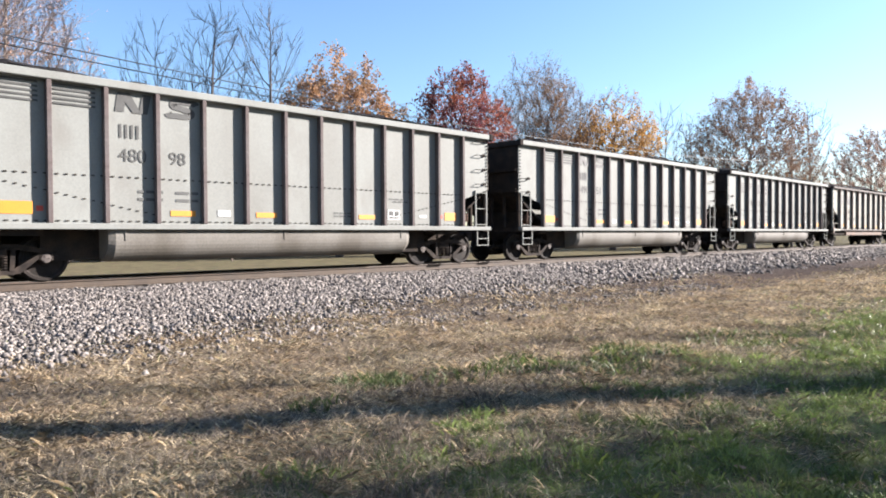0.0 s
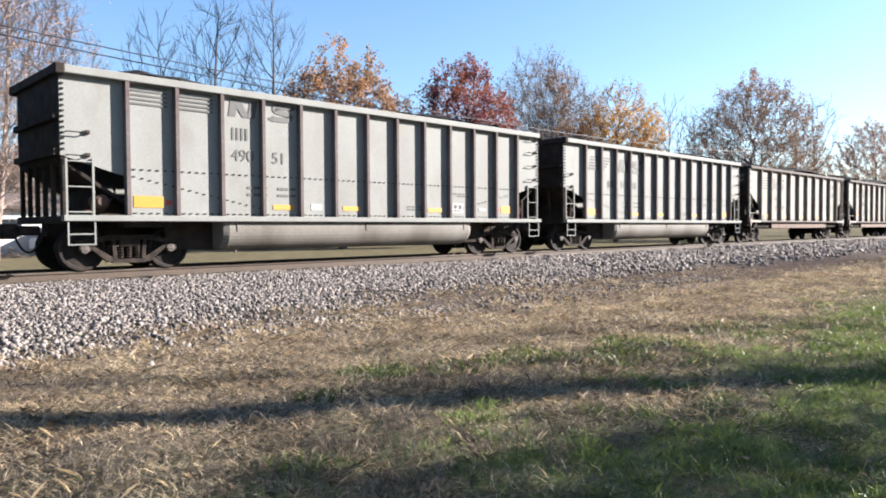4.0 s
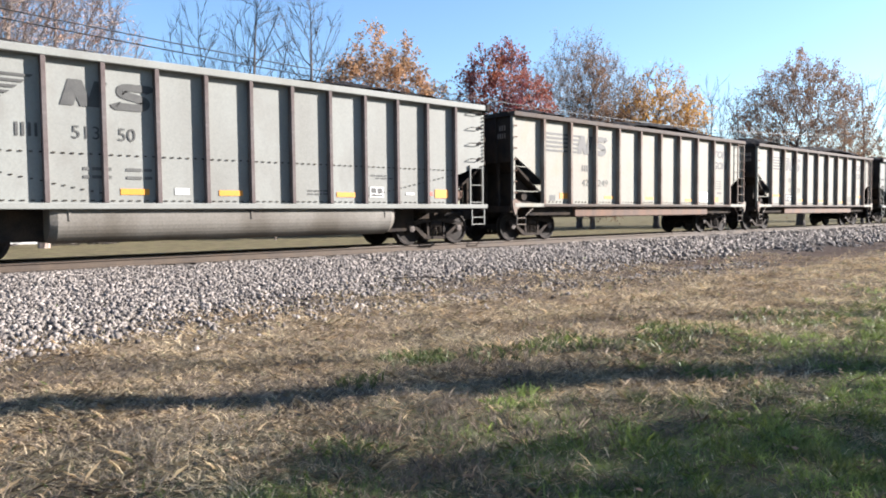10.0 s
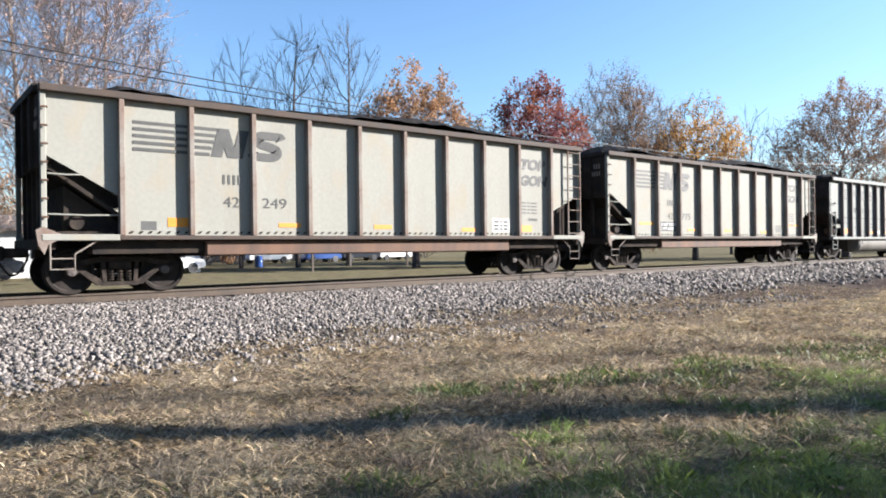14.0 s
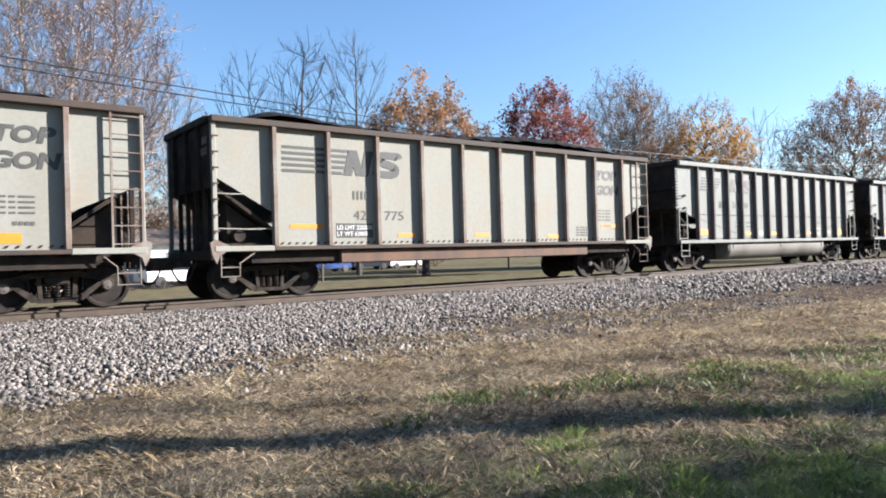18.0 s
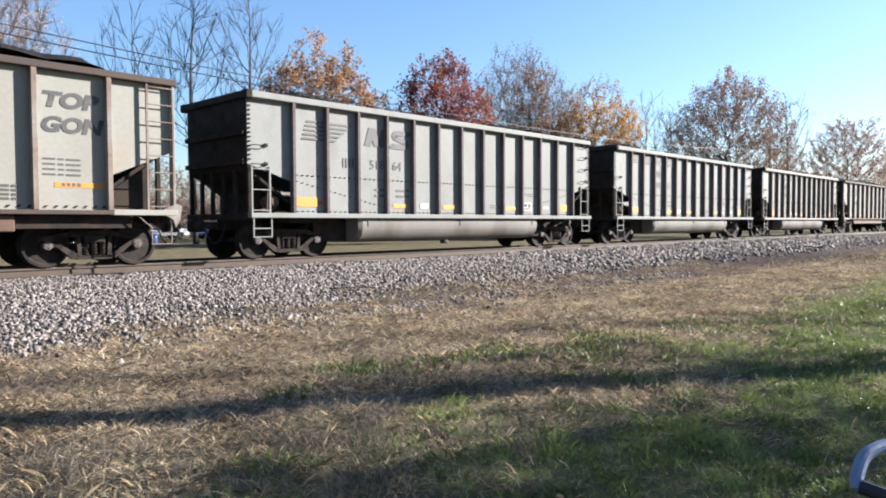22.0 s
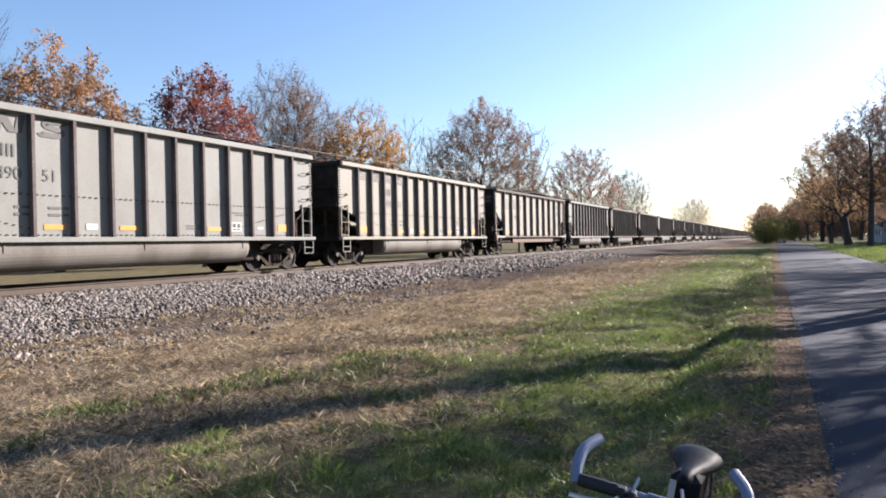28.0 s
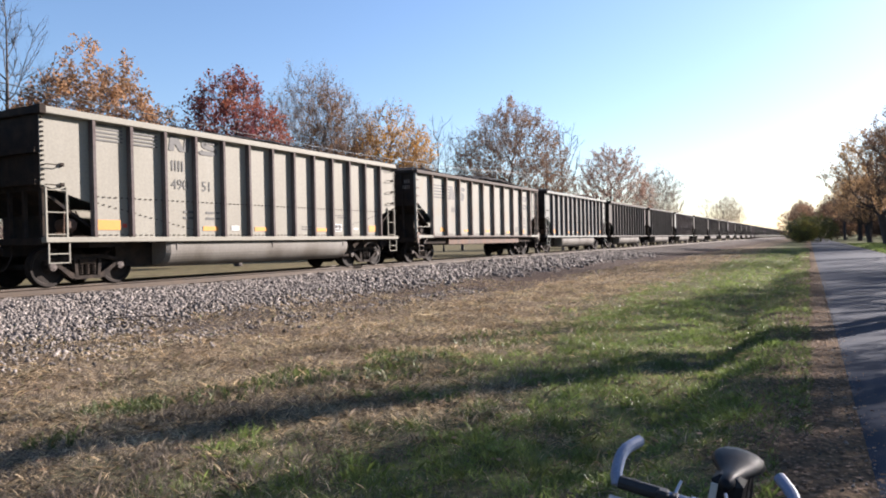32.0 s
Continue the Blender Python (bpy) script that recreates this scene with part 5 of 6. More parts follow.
def field(xs, ys, s, seed):
    """Smooth noise of size s at the places given."""
    gx = np.linspace(xs.min(), xs.max() + 0.01, int(min(420, max(4, (xs.max() - xs.min()) / s * 4))))
    gy = np.linspace(ys.min(), ys.max() + 0.01, int(min(160, max(4, (ys.max() - ys.min()) / s * 4))))
    gz = np.array([[noise.noise((a / s + seed, b / s, seed)) for b in gy] for a in gx])
    return grid_at(gx, gy, gz, xs, ys)


def heights_of(ob, gx, gy):
    co = np.empty(len(ob.data.vertices) * 3, dtype=np.float32)
    ob.data.vertices.foreach_get("co", co)
    return np.array(gx), np.array(gy), co.reshape(len(gx), len(gy), 3)[:, :, 2]


GROUND_GRID, BED_GRID = heights_of(ground, xs, ys), heights_of(ballast, bx, by)


def bed_heights(x, y):
    return np.where(y > by[0], grid_at(*BED_GRID, x, y), -1.0)


def ground_heights(x, y):
    return grid_at(*GROUND_GRID, x, y)


CUBE = np.array([(x, y, z) for x in (-1, 1) for y in (-1, 1) for z in (-1, 1)], dtype=float)
CUBE_F = np.array([(0, 1, 3, 2), (4, 6, 7, 5), (0, 4, 5, 1), (2, 3, 7, 6), (0, 2, 6, 4), (1, 5, 7, 3)])


def turned(g, n):
    """Random rotations."""
    q = g.normal(size=(n, 4))
    q /= np.linalg.norm(q, axis=1)[:, None]
    w, x, y, z = q.T
    return np.stack([1 - 2 * (y * y + z * z), 2 * (x * y - z * w), 2 * (x * z + y * w), 2 * (x * y + z * w), 1 - 2 * (x * x + z * z), 2 * (y * z - x * w),
                     2 * (x * z - y * w), 2 * (y * z + x * w), 1 - 2 * (x * x + y * y)], 1).reshape(n, 3, 3)


def stones(name, g, xs, ys, zs, sizes, material, label):
    n = len(xs)
    shape = CUBE[None] * g.uniform(0.30, 1.05, (n, 1, 3)) + g.uniform(-0.38, 0.38, (n, 8, 3))
    v = np.einsum("nij,nkj->nki", turned(g, n), shape) * (sizes[:, None, None] * 0.5)
    v += np.stack([xs, ys, zs], 1)[:, None]
    faces = (np.arange(n)[:, None, None] * 8 + CUBE_F[None]).reshape(-1, 4)
    me = bpy.data.meshes.new(name)
    me.vertices.add(n * 8)
    me.vertices.foreach_set("co", v.astype(np.float32).ravel())
    me.loops.add(faces.size)
    me.loops.foreach_set("vertex_index", faces.astype(np.int32).ravel())
    me.polygons.add(len(faces))
    me.polygons.foreach_set("loop_start", np.arange(0, faces.size, 4, dtype=np.int32))
    me.update(calc_edges=True)
    me.materials.append(material)
    return tagged(new(name, me), label, "stones", kind="stuff")


def foot(x):
    """Where the stones thin out into the grass; they reach less far down the bank further on."""
    return 8.2 + 1.7 * np.clip((x - 1) / 9, 0, 1)


g = np.random.default_rng(5)
sx, sy, ss = [], [], []
for x0, x1, dens, size in ((-5, -1, 200, 0.075), (-1, 9, 740, 0.052), (9, 18, 520, 0.058), (18, 32, 160, 0.09), (32, 60, 60, 0.12)):
    n = int((x1 - x0) * 7.7 * dens)
    yy = g.uniform(7.4, 15.1, n)
    xx = g.uniform(x0, x1, n)
    keep = g.random(n) < np.clip((yy - foot(xx) + 1.0 * field(xx, yy, 1.6, 2.0) + 0.5 * field(xx, yy, 0.5, 8.0)) / 2.2, 0.012, 1) ** 1.8
    sx.append(xx[keep]), sy.append(yy[keep]), ss.append(size * g.uniform(0.45, 1.5, keep.sum()))
sx, sy, ss = map(np.concatenate, (sx, sy, ss))
stones("ballast_stones", g, sx, sy, np.maximum(bed_heights(sx, sy), ground_heights(sx, sy)) + ss * 0.12, ss, M_STONE, "angular grey and whitish crushed stones")
# stones strayed into the dry grass
n = 1500
xx, yy = g.uniform(0, 20, n), 9.6 - np.abs(g.normal(0, 0.7, n))
zz = ground_heights(xx, yy)
stones("stray_stones", g, xx, yy, zz + 0.012, g.uniform(0.03, 0.07, n), M_STONE, "loose grey stones lying in dry grass")
n = 900
xx, yy = g.uniform(2, 26, n), -0.42 + np.abs(g.normal(0, 0.22, n)) - 0.12
stones("verge_gravel", g, xx, yy, ground_heights(xx, yy) + 0.006, g.uniform(0.008, 0.022, n), M_STONE, "loose gravel along the edge of the lane")

M_DRY = mat("dry_grass", (0.55, 0.455, 0.295), 0.85, vary=0.3, scale=0.9, fine=9, tint=(0.373, 0.275, 0.166), island=0.6, bump=0, translucent=0.25)
M_DEAD = mat("dead_grey_grass", (0.27, 0.221, 0.167), 0.9, vary=0.3, scale=0.9, fine=9, tint=(0.153, 0.122, 0.0945), island=0.5, bump=0, translucent=0.2)
M_GRASS = mat("green_grass", (0.2, 0.268, 0.068), 0.45, vary=0.35, scale=0.8, fine=8, tint=(0.104, 0.132, 0.04), island=0.4, bump=0, translucent=0.4, spec=0.4)
M_FALLEN = mat("fallen_leaf", (0.22, 0.135, 0.075), 0.85, vary=0.35, scale=1, fine=8, tint=(0.12, 0.068, 0.038), island=0.5, bump=0, translucent=0.15)


def greenness(x, y):
    """1 where the turf is green, 0 where it is straw."""
    edge = 3.25 + 0.9 * np.clip((x - 6) / 12, 0, 1) - 1.0 * np.clip((4.5 - x) / 4, 0, 1)
    v = edge - y + 2.2 * field(x, y, 2.3, 11.0) + 1.9 * field(x, y, 0.6, 5.0)
    return np.clip(v / 1.3 + 0.35, 0, 1)


def blades(name, g, x, y, length, width, lie, material, label):
    n = len(x)
    z = np.maximum(ground_heights(x, y), np.where(y > 9, bed_heights(x, y), -1))
    a = g.uniform(0, 2 * math.pi, n)
    tilt = np.clip(np.abs(g.normal(lie, 0.28, n)), 0, 1.5)
    up = np.stack([np.cos(a) * np.sin(tilt), np.sin(a) * np.sin(tilt), np.cos(tilt)], 1) * length[:, None]
    b = g.uniform(0, 2 * math.pi, n)
    side = np.stack([np.cos(b), np.sin(b), np.zeros(n)], 1) * (width * 0.5)[:, None]
    base = np.stack([x, y, z - 0.004], 1)
    mid = base + up * 0.55
    tip = base + up + np.stack([np.cos(a), np.sin(a), -0.6 * np.ones(n)], 1) * (length * 0.18)[:, None]
    v = np.stack([base - side, base + side, mid + side * 0.8, tip, mid - side * 0.8], 1).reshape(-1, 3)
    return tagged(new(name, quads_mesh(name, v, 5, material)), label, "grass", kind="stuff")


def sown(g, bands):
    xs, ys, k = [], [], []
    for x0, x1, y0, y1, dens, size in bands:
        n = int((x1 - x0) * (y1 - y0) * dens)
        xs.append(g.uniform(x0, x1, n)), ys.append(g.uniform(y0, y1, n)), k.append(np.full(n, size))
    return map(np.concatenate, (xs, ys, k))


NEAR = ((-5, 0, 0.1, 10, 500, 1.2), (-14, -5, 0.1, 10, 60, 2.2), (0, 6, 0.1, 7, 3000, 0.8), (6, 13, -0.1, 7, 1900, 1.0), (13, 24, -0.1, 7.5, 700, 1.4), (24, 45, -0.1, 9.0, 200, 2.2), (45, 90, -0.1, 8.5, 40, 4.0),
        (0, 8, 7, 11.6, 1300, 0.9), (8, 24, 7, 11.8, 480, 1.3))
x, y, k = sown(g, NEAR)
gr = greenness(x, y)
tuft = np.clip(0.5 + 1.3 * field(x, y, 0.24, 21.0) + 0.8 * field(x, y, 0.9, 31.0), 0.05, 1.5)
pick = g.random(len(x))
is_green = pick < gr * 0.85 * np.clip(tuft, 0.35, 1)
lone = (g.random(len(x)) < 0.010) & (y > 4)
is_green |= lone
rest = ~is_green & (g.random(len(x)) < np.where(gr > 0.6, 0.5, 0.95)) & (g.random(len(x)) < np.clip((foot(x) + 2.0 - y) / 1.8, 0, 1))
rest &= (x < 16) | (y < 7.8) | (g.random(len(x)) < 0.3)
grey_share = np.clip(0.30 + 0.35 * (gr > 0.3) + 0.6 * field(x, y, 1.3, 41.0), 0.05, 0.9)
is_dead = rest & (g.random(len(x)) < grey_share)
is_dry = rest & ~is_dead
for mask, nm, m, lab, l0, l1, lie in ((is_green, "green_grass", M_GRASS, "short green lawn grass in uneven tufts", 0.045, 0.125, 0.55),
                                      (is_dry, "dry_grass", M_DRY, "straw-coloured dry grass lying flat", 0.06, 0.19, 1.2),
                                      (is_dead, "dead_grass", M_DEAD, "grey-brown dead grass stalks", 0.045, 0.14, 1.1)):
    xx, yy, kk, tt = x[mask], y[mask], k[mask], tuft[mask]
    ln = g.uniform(l0, l1, len(xx)) * (0.5 + 0.6 * tt) * kk ** 0.4
    blades(nm, g, xx, yy, ln, g.uniform(0.0035, 0.0085, len(xx)) * kk, lie, m, lab)
# pale seed stalks standing over the turf
n = 260
px, py = g.uniform(0.8, 14, n), g.uniform(2.6, 8.8, n)
cx, cy = np.repeat(px, 16) + g.normal(0, 0.05, n * 16), np.repeat(py, 16) + g.normal(0, 0.05, n * 16)
blades("tall_stalks", g, cx, cy, g.uniform(0.06, 0.15, len(cx)), g.uniform(0.002, 0.004, len(cx)), 0.3, M_DEAD, "pale tall dry grass stalks in tufts")
# feathery grey grass in loose clumps
n = 75
px, py = g.uniform(1.4, 9.5, n), g.uniform(2.2, 5.2, n)
px, py = np.concatenate([px, g.normal(3.4, 0.5, 16)]), np.concatenate([py, g.normal(3.4, 0.3, 16)])
n = len(px)
cx, cy = np.repeat(px, 70) + g.normal(0, 0.09, n * 70), np.repeat(py, 70) + g.normal(0, 0.07, n * 70)
blades("feathery_grass", g, cx, cy, g.uniform(0.06, 0.16, len(cx)), g.uniform(0.002, 0.004, len(cx)), 0.4, M_DEAD, "feathery grey-brown grass in loose clumps")
# lush green tufts in the shade by the lane
n = 170
px, py = g.uniform(1.6, 16, n), g.uniform(0.5, 4.0, n)
cx, cy = np.repeat(px, 75) + g.normal(0, 0.085, n * 75), np.repeat(py, 75) + g.normal(0, 0.085, n * 75)
blades("grass_tufts", g, cx, cy, g.uniform(0.05, 0.15, len(cx)), g.uniform(0.004, 0.008, len(cx)), 0.6, M_GRASS, "lush green grass tufts")
# leafy weed clumps in the dry grass
cx, cy = [], []
for px, py, r, c in ((4.62, 5.62, 0.34, 420), (6.35, 5.05, 0.42, 300), (7.0, 4.4, 0.5, 420), (8.2, 4.6, 0.55, 380), (10.2, 4.2, 0.7, 400), (3.6, 5.2, 0.18, 60), (5.4, 5.2, 0.4, 120)):
    rr, aa = r * np.sqrt(g.random(c)), g.uniform(0, 2 * math.pi, c)
    cx.append(px + rr * np.cos(aa) * 1.3), cy.append(py + rr * np.sin(aa))
cx, cy = np.concatenate(cx), np.concatenate(cy)
M_WEED = mat("weed_leaf", (0.122, 0.152, 0.0418), 0.6, vary=0.4, scale=2, fine=9, tint=(0.0684, 0.0836, 0.0304), island=0.3, bump=0, translucent=0.35)
blades("weeds", g, cx, cy, g.uniform(0.06, 0.13, len(cx)), g.uniform(0.015, 0.03, len(cx)), 0.6, M_WEED, "bright green leafy weeds in dry grass")
# the far verge of the lane
xx, yy, kk = sown(g, ((30, 70, -9, -5.25, 60, 3.0), (70, 120, -14, -5.25, 16, 5.0)))
blades("verge_grass", g, xx, yy, g.uniform(0.06, 0.14, len(xx)) * kk ** 0.4, g.uniform(0.008, 0.015, len(xx)) * kk, 0.5, M_GRASS, "sunlit green grass under roadside trees")


def litter(name, g, x, y, size, label, lift=0.03):
    n = len(x)
    z = np.where((y < ROAD[1]) & (y > ROAD[0]), 0.004, ground_heights(x, y)) + g.uniform(0.005, lift, n)
    c = np.stack([x, y, z], 1)
    r = turned(g, n)
    flat = np.array([1, 1, 0.18])
    u, w = r[:, :, 0] * flat * size[:, None] * 0.5, r[:, :, 1] * flat * size[:, None] * 0.36
    v = np.stack([c - u, c - u * 0.2 + w, c + u, c - u * 0.2 - w], 1).reshape(-1, 3)
    return tagged(new(name, quads_mesh(name, v, 4, M_FALLEN)), label, "leaves", kind="stuff")


n = 26000
xx = 42 * g.random(n) ** 1.6 - 1.0 - 5 * g.random(n) ** 3
yy = np.maximum(0.0 + g.normal(0, 0.30, n), -0.42 - 0.25 * g.random(n) ** 3)
litter("leaf_litter", g, xx, yy, g.uniform(0.018, 0.055, n), "brown fallen leaves along the lane", 0.025)
n = 2600
xx, yy = g.uniform(-4, 22, n), g.uniform(0.1, 7.5, n)
keep = g.random(n) < np.clip(1.1 - yy / 9, 0.2, 1)
litter("scattered_leaves", g, xx[keep], yy[keep], g.uniform(0.03, 0.08, keep.sum()), "scattered brown fallen leaves in grass", 0.06)


# ---- the bicycle at the edge of the lane ----
M_BARGREY = mat("grey_foam_grip", (0.152, 0.19, 0.275), 0.55, vary=0.15, scale=20, fine=120, bump=0.1)
M_RUBBER = mat("black_rubber", (0.0152, 0.0152, 0.0167), 0.6, vary=0.3, scale=20, fine=120)
M_CHROME = mat("brushed_aluminium", (0.55, 0.56, 0.58), 0.3, metal=1.0, vary=0.1, scale=20, fine=80, bump=0.05)
M_FRAME = mat("blue_grey_frame_paint", (0.076, 0.0988, 0.152), 0.35, vary=0.15, scale=10, fine=60, bump=0.02, spec=0.6)
M_SADDLE = mat("black_vinyl", (0.007, 0.008, 0.01), 0.5, vary=0.2, scale=15, fine=90, bump=0.05, spec=0.14)


def bicycle():
    """Faces along +x of its own space; stands on its kickstand."""
    b = thing("bicycle", "parked bicycle with grey bar ends and a black saddle", "bicycle")

    def bar(name, pts, r, m, parent=b, sides=10, label="", r1=None):
        bm = bmesh.new()
        tube(bm, pts, r, sides, r1)
        return part(name, bm, m, parent, label, smooth=False)

    # wheels
    for x in (0.56, -0.49):
        bm = bmesh.new()
        prof = [(0.345 + 0.021 * math.cos(a), 0.021 * math.sin(a)) for a in np.linspace(0, 2 * math.pi, 11)[:-1]]
        rings = [[bm.verts.new((x + r * math.cos(t), y, 0.366 + r * math.sin(t))) for r, y in prof] for t in np.linspace(0, 2 * math.pi, 41)[:-1]]
        for i in range(40):
            for k in range(10):
                a, c = rings[i], rings[(i + 1) % 40]
                bm.faces.new((a[k], a[(k + 1) % 10], c[(k + 1) % 10], c[k]))
        bm2 = bmesh.new()
        prof2 = [(0.326, -0.012), (0.308, -0.008), (0.308, 0.008), (0.326, 0.012)]
        rings = [[bm2.verts.new((x + r * math.cos(t), y, 0.366 + r * math.sin(t))) for r, y in prof2] for t in np.linspace(0, 2 * math.pi, 41)[:-1]]
        for i in range(40):
            for k in range(4):
                a, c = rings[i], rings[(i + 1) % 40]
                bm2.faces.new((a[k], a[(k + 1) % 4], c[(k + 1) % 4], c[k]))
        wheel = part("wheel", bm2, M_CHROME, b, "narrow alloy rim")
        part("tyre", bm, M_RUBBER, wheel)
        bm3 = bmesh.new()
        lathe(bm3, [(0.02, -0.05), (0.02, 0.05)], (x, 0, 0.366), 12)
        part("hub", bm3, M_CHROME, wheel)
        for i in range(18):
            a = 2 * math.pi * i / 18
            bm3 = bmesh.new()
            tube(bm3, [(x + 0.02 * math.cos(a + 0.9), 0.03 * (-1) ** i, 0.366 + 0.02 * math.sin(a + 0.9)), (x + 0.31 * math.cos(a), 0, 0.366 + 0.31 * math.sin(a))], 0.0012, 3)
            part("spoke", bm3, M_CHROME, wheel)
    head_t, head_b, seat_t, bb = (0.36, 0, 0.84), (0.41, 0, 0.70), (-0.20, 0, 0.74), (-0.06, 0, 0.29)
    bar("top_tube", [(0.365, 0, 0.80), (-0.185, 0, 0.70)], 0.016, M_FRAME)
    bar("down_tube", [(0.40, 0, 0.72), bb], 0.018, M_FRAME)
    bar("seat_tube", [seat_t, bb], 0.016, M_FRAME)
    bar("head_tube", [head_t, head_b], 0.021, M_FRAME)
    for s in (-1, 1):
        bar("chain_stay", [(-0.06, 0.03 * s, 0.29), (-0.49, 0.06 * s, 0.366)], 0.009, M_FRAME)
        bar("seat_stay", [(-0.19, 0.02 * s, 0.70), (-0.49, 0.06 * s, 0.366)], 0.008, M_FRAME)
        bar("fork_blade", curve_pts([(0.415, 0.045 * s, 0.69), (0.47, 0.055 * s, 0.52), (0.56, 0.055 * s, 0.366)], 5), 0.012, M_FRAME)
        bar("crank", [(-0.06, 0.06 * s, 0.29), (-0.06 + 0.165 * s, 0.075 * s, 0.30)], 0.01, M_CHROME)
        part("pedal", boxes((-0.10 + 0.165 * s, -0.02 + 0.165 * s, min(0.08 * s, 0.18 * s), max(0.08 * s, 0.18 * s), 0.29, 0.315), bevel=0.006), M_RUBBER, b)
    bm = bmesh.new()
    lathe(bm, [(0.095, -0.052), (0.095, -0.048)], (-0.06, 0, 0.29), 32)
    part("chainring", bm, M_CHROME, b)
    bar("kickstand", [(-0.22, 0.05, 0.31), (-0.30, 0.24, 0.012)], 0.008, M_CHROME)
    # stem and bars
    bar("stem", curve_pts([(0.36, 0, 0.84), (0.352, 0, 0.885), (0.40, 0, 0.905)], 5), 0.013, M_FRAME)
    hb = bar("handlebar", curve_pts([(0.386, -0.195, 0.90), (0.402, -0.09, 0.904), (0.402, 0.09, 0.904), (0.386, 0.195, 0.90)], 8), 0.0125, M_BARGREY, label="satin blue-grey handlebar")
    for s in (-1, 1):
        bar("grip", [(0.399, 0.095 * s, 0.9035), (0.387, 0.188 * s, 0.90)], 0.0165, M_RUBBER, hb, 12, "black rubber grip")
        bar("bar_end", curve_pts([(0.390, 0.192 * s, 0.893), (0.372, 0.200 * s, 0.918), (0.325, 0.196 * s, 0.955), (0.268, 0.165 * s, 0.975)], 6), 0.0145, M_BARGREY, hb, 12, "curved grey bar end")
        bar("brake_lever", curve_pts([(0.412, 0.085 * s, 0.90), (0.445, 0.10 * s, 0.895), (0.452, 0.15 * s, 0.885), (0.445, 0.20 * s, 0.88)], 5), 0.006, M_CHROME, hb, 8, "polished brake lever")
        part("lever_clamp", boxes((0.39, 0.425, min(0.07 * s, 0.10 * s), max(0.07 * s, 0.10 * s), 0.885, 0.92), bevel=0.006), M_RUBBER, hb)
        bar("brake_cable", curve_pts([(0.42, 0.085 * s, 0.895), (0.50, 0.05 * s, 0.92), (0.47, 0.0, 0.80), (0.42, -0.02 * s, 0.72)], 8), 0.0028, M_RUBBER, hb, 6)
    bar("clamp", [(0.405, -0.022, 0.905), (0.405, 0.022, 0.905)], 0.0165, M_FRAME, hb, 12)
    for s in (-1, 1):
        part("shifter", boxes((0.385, 0.43, min(0.045 * s, 0.07 * s), max(0.045 * s, 0.07 * s), 0.878, 0.918), bevel=0.008), M_RUBBER, hb, "black gear shifter")
        bar("shift_lever", [(0.40, 0.058 * s, 0.915), (0.372, 0.05 * s, 0.938)], 0.004, M_CHROME, hb, 8)
        bar("gear_cable", curve_pts([(0.425, 0.058 * s, 0.90), (0.53, 0.04 * s, 0.86), (0.50, 0.01 * s, 0.74), (0.40, 0.0, 0.66)], 8), 0.0026, M_RUBBER, hb, 6)
    hb.matrix_basis = pose(0.36, 0, 0) @ pose(0, 0, 0, 0, 0, 9.5) @ pose(-0.36, 0, 0)  # the bars are turned
    # saddle and its post
    bar("seat_post", [(-0.20, 0, 0.74), (-0.215, 0, 0.79)], 0.0135, M_CHROME)
    bm = bmesh.new()
    rings = []
    for k, (x, w, z, h) in enumerate(((-0.345, 0.050, 0.815, 0.030), (-0.33, 0.074, 0.828, 0.050), (-0.29, 0.082, 0.828, 0.058), (-0.24, 0.070, 0.822, 0.052), (-0.19, 0.045, 0.814, 0.045), (-0.13, 0.028, 0.812, 0.042), (-0.08, 0.022, 0.810, 0.038), (-0.06, 0.012, 0.802, 0.022))):
        rings.append([bm.verts.new((x, w * math.cos(a) * (1.0 if math.sin(a) > -0.2 else 0.85), z - h * 0.35 + h * 0.5 * math.sin(a) * (1.25 if math.sin(a) > 0 else 1.0))) for a in np.linspace(0, 2 * math.pi, 15)[:-1]])
    for a, c in zip(rings, rings[1:]):
        for k in range(14):
            bm.faces.new((a[k], a[(k + 1) % 14], c[(k + 1) % 14], c[k]))
    bm.faces.new(rings[0][::-1])
    bm.faces.new(rings[-1])
    part("saddle", bm, M_SADDLE, b, "glossy black padded saddle", smooth=True)
    part("tool_bag", boxes((-0.33, -0.245, -0.045, 0.045, 0.68, 0.815), bevel=0.015), M_SADDLE, b, "black bag strapped under the saddle")
    shroud = part("seat_cover", boxes((-0.24, -0.09, -0.045, 0.045, 0.685, 0.815), bevel=0.02), M_SADDLE, b, "black cover hanging under the saddle nose")
    part("reflector_strip", boxes((-0.0895, -0.085, -0.042, -0.022, 0.70, 0.79)), M_WHITEMARK, shroud, "white reflective strip")
    return b


bike = bicycle()
bike.matrix_basis = pose(2.235, 0.285, 0.0, -10.9, 0, 175.9)


# ---- beyond the track: lane, parked vehicles, buildings, wires ----
M_WHITE = mat("white_siding", (0.5, 0.5, 0.48), 0.7, vary=0.1, scale=2, fine=30)
M_ROOF = mat("grey_brown_shingles", (0.0836, 0.0684, 0.0608), 0.9, vary=0.3, scale=3, fine=20)
M_BRICK = mat("red_brown_brick", (0.152, 0.0646, 0.0456), 0.9, vary=0.3, scale=5, fine=30)
M_BLUEWALL = mat("pale_blue_siding", (0.36, 0.44, 0.52), 0.7, vary=0.1, scale=2, fine=30)
M_GLASS = mat("dark_window_glass", (0.02, 0.025, 0.03), 0.1, vary=0.1, bump=0, spec=0.6)
M_CARWHITE = mat("white_car_paint", (0.7, 0.7, 0.69), 0.25, vary=0.05, bump=0, spec=0.6)
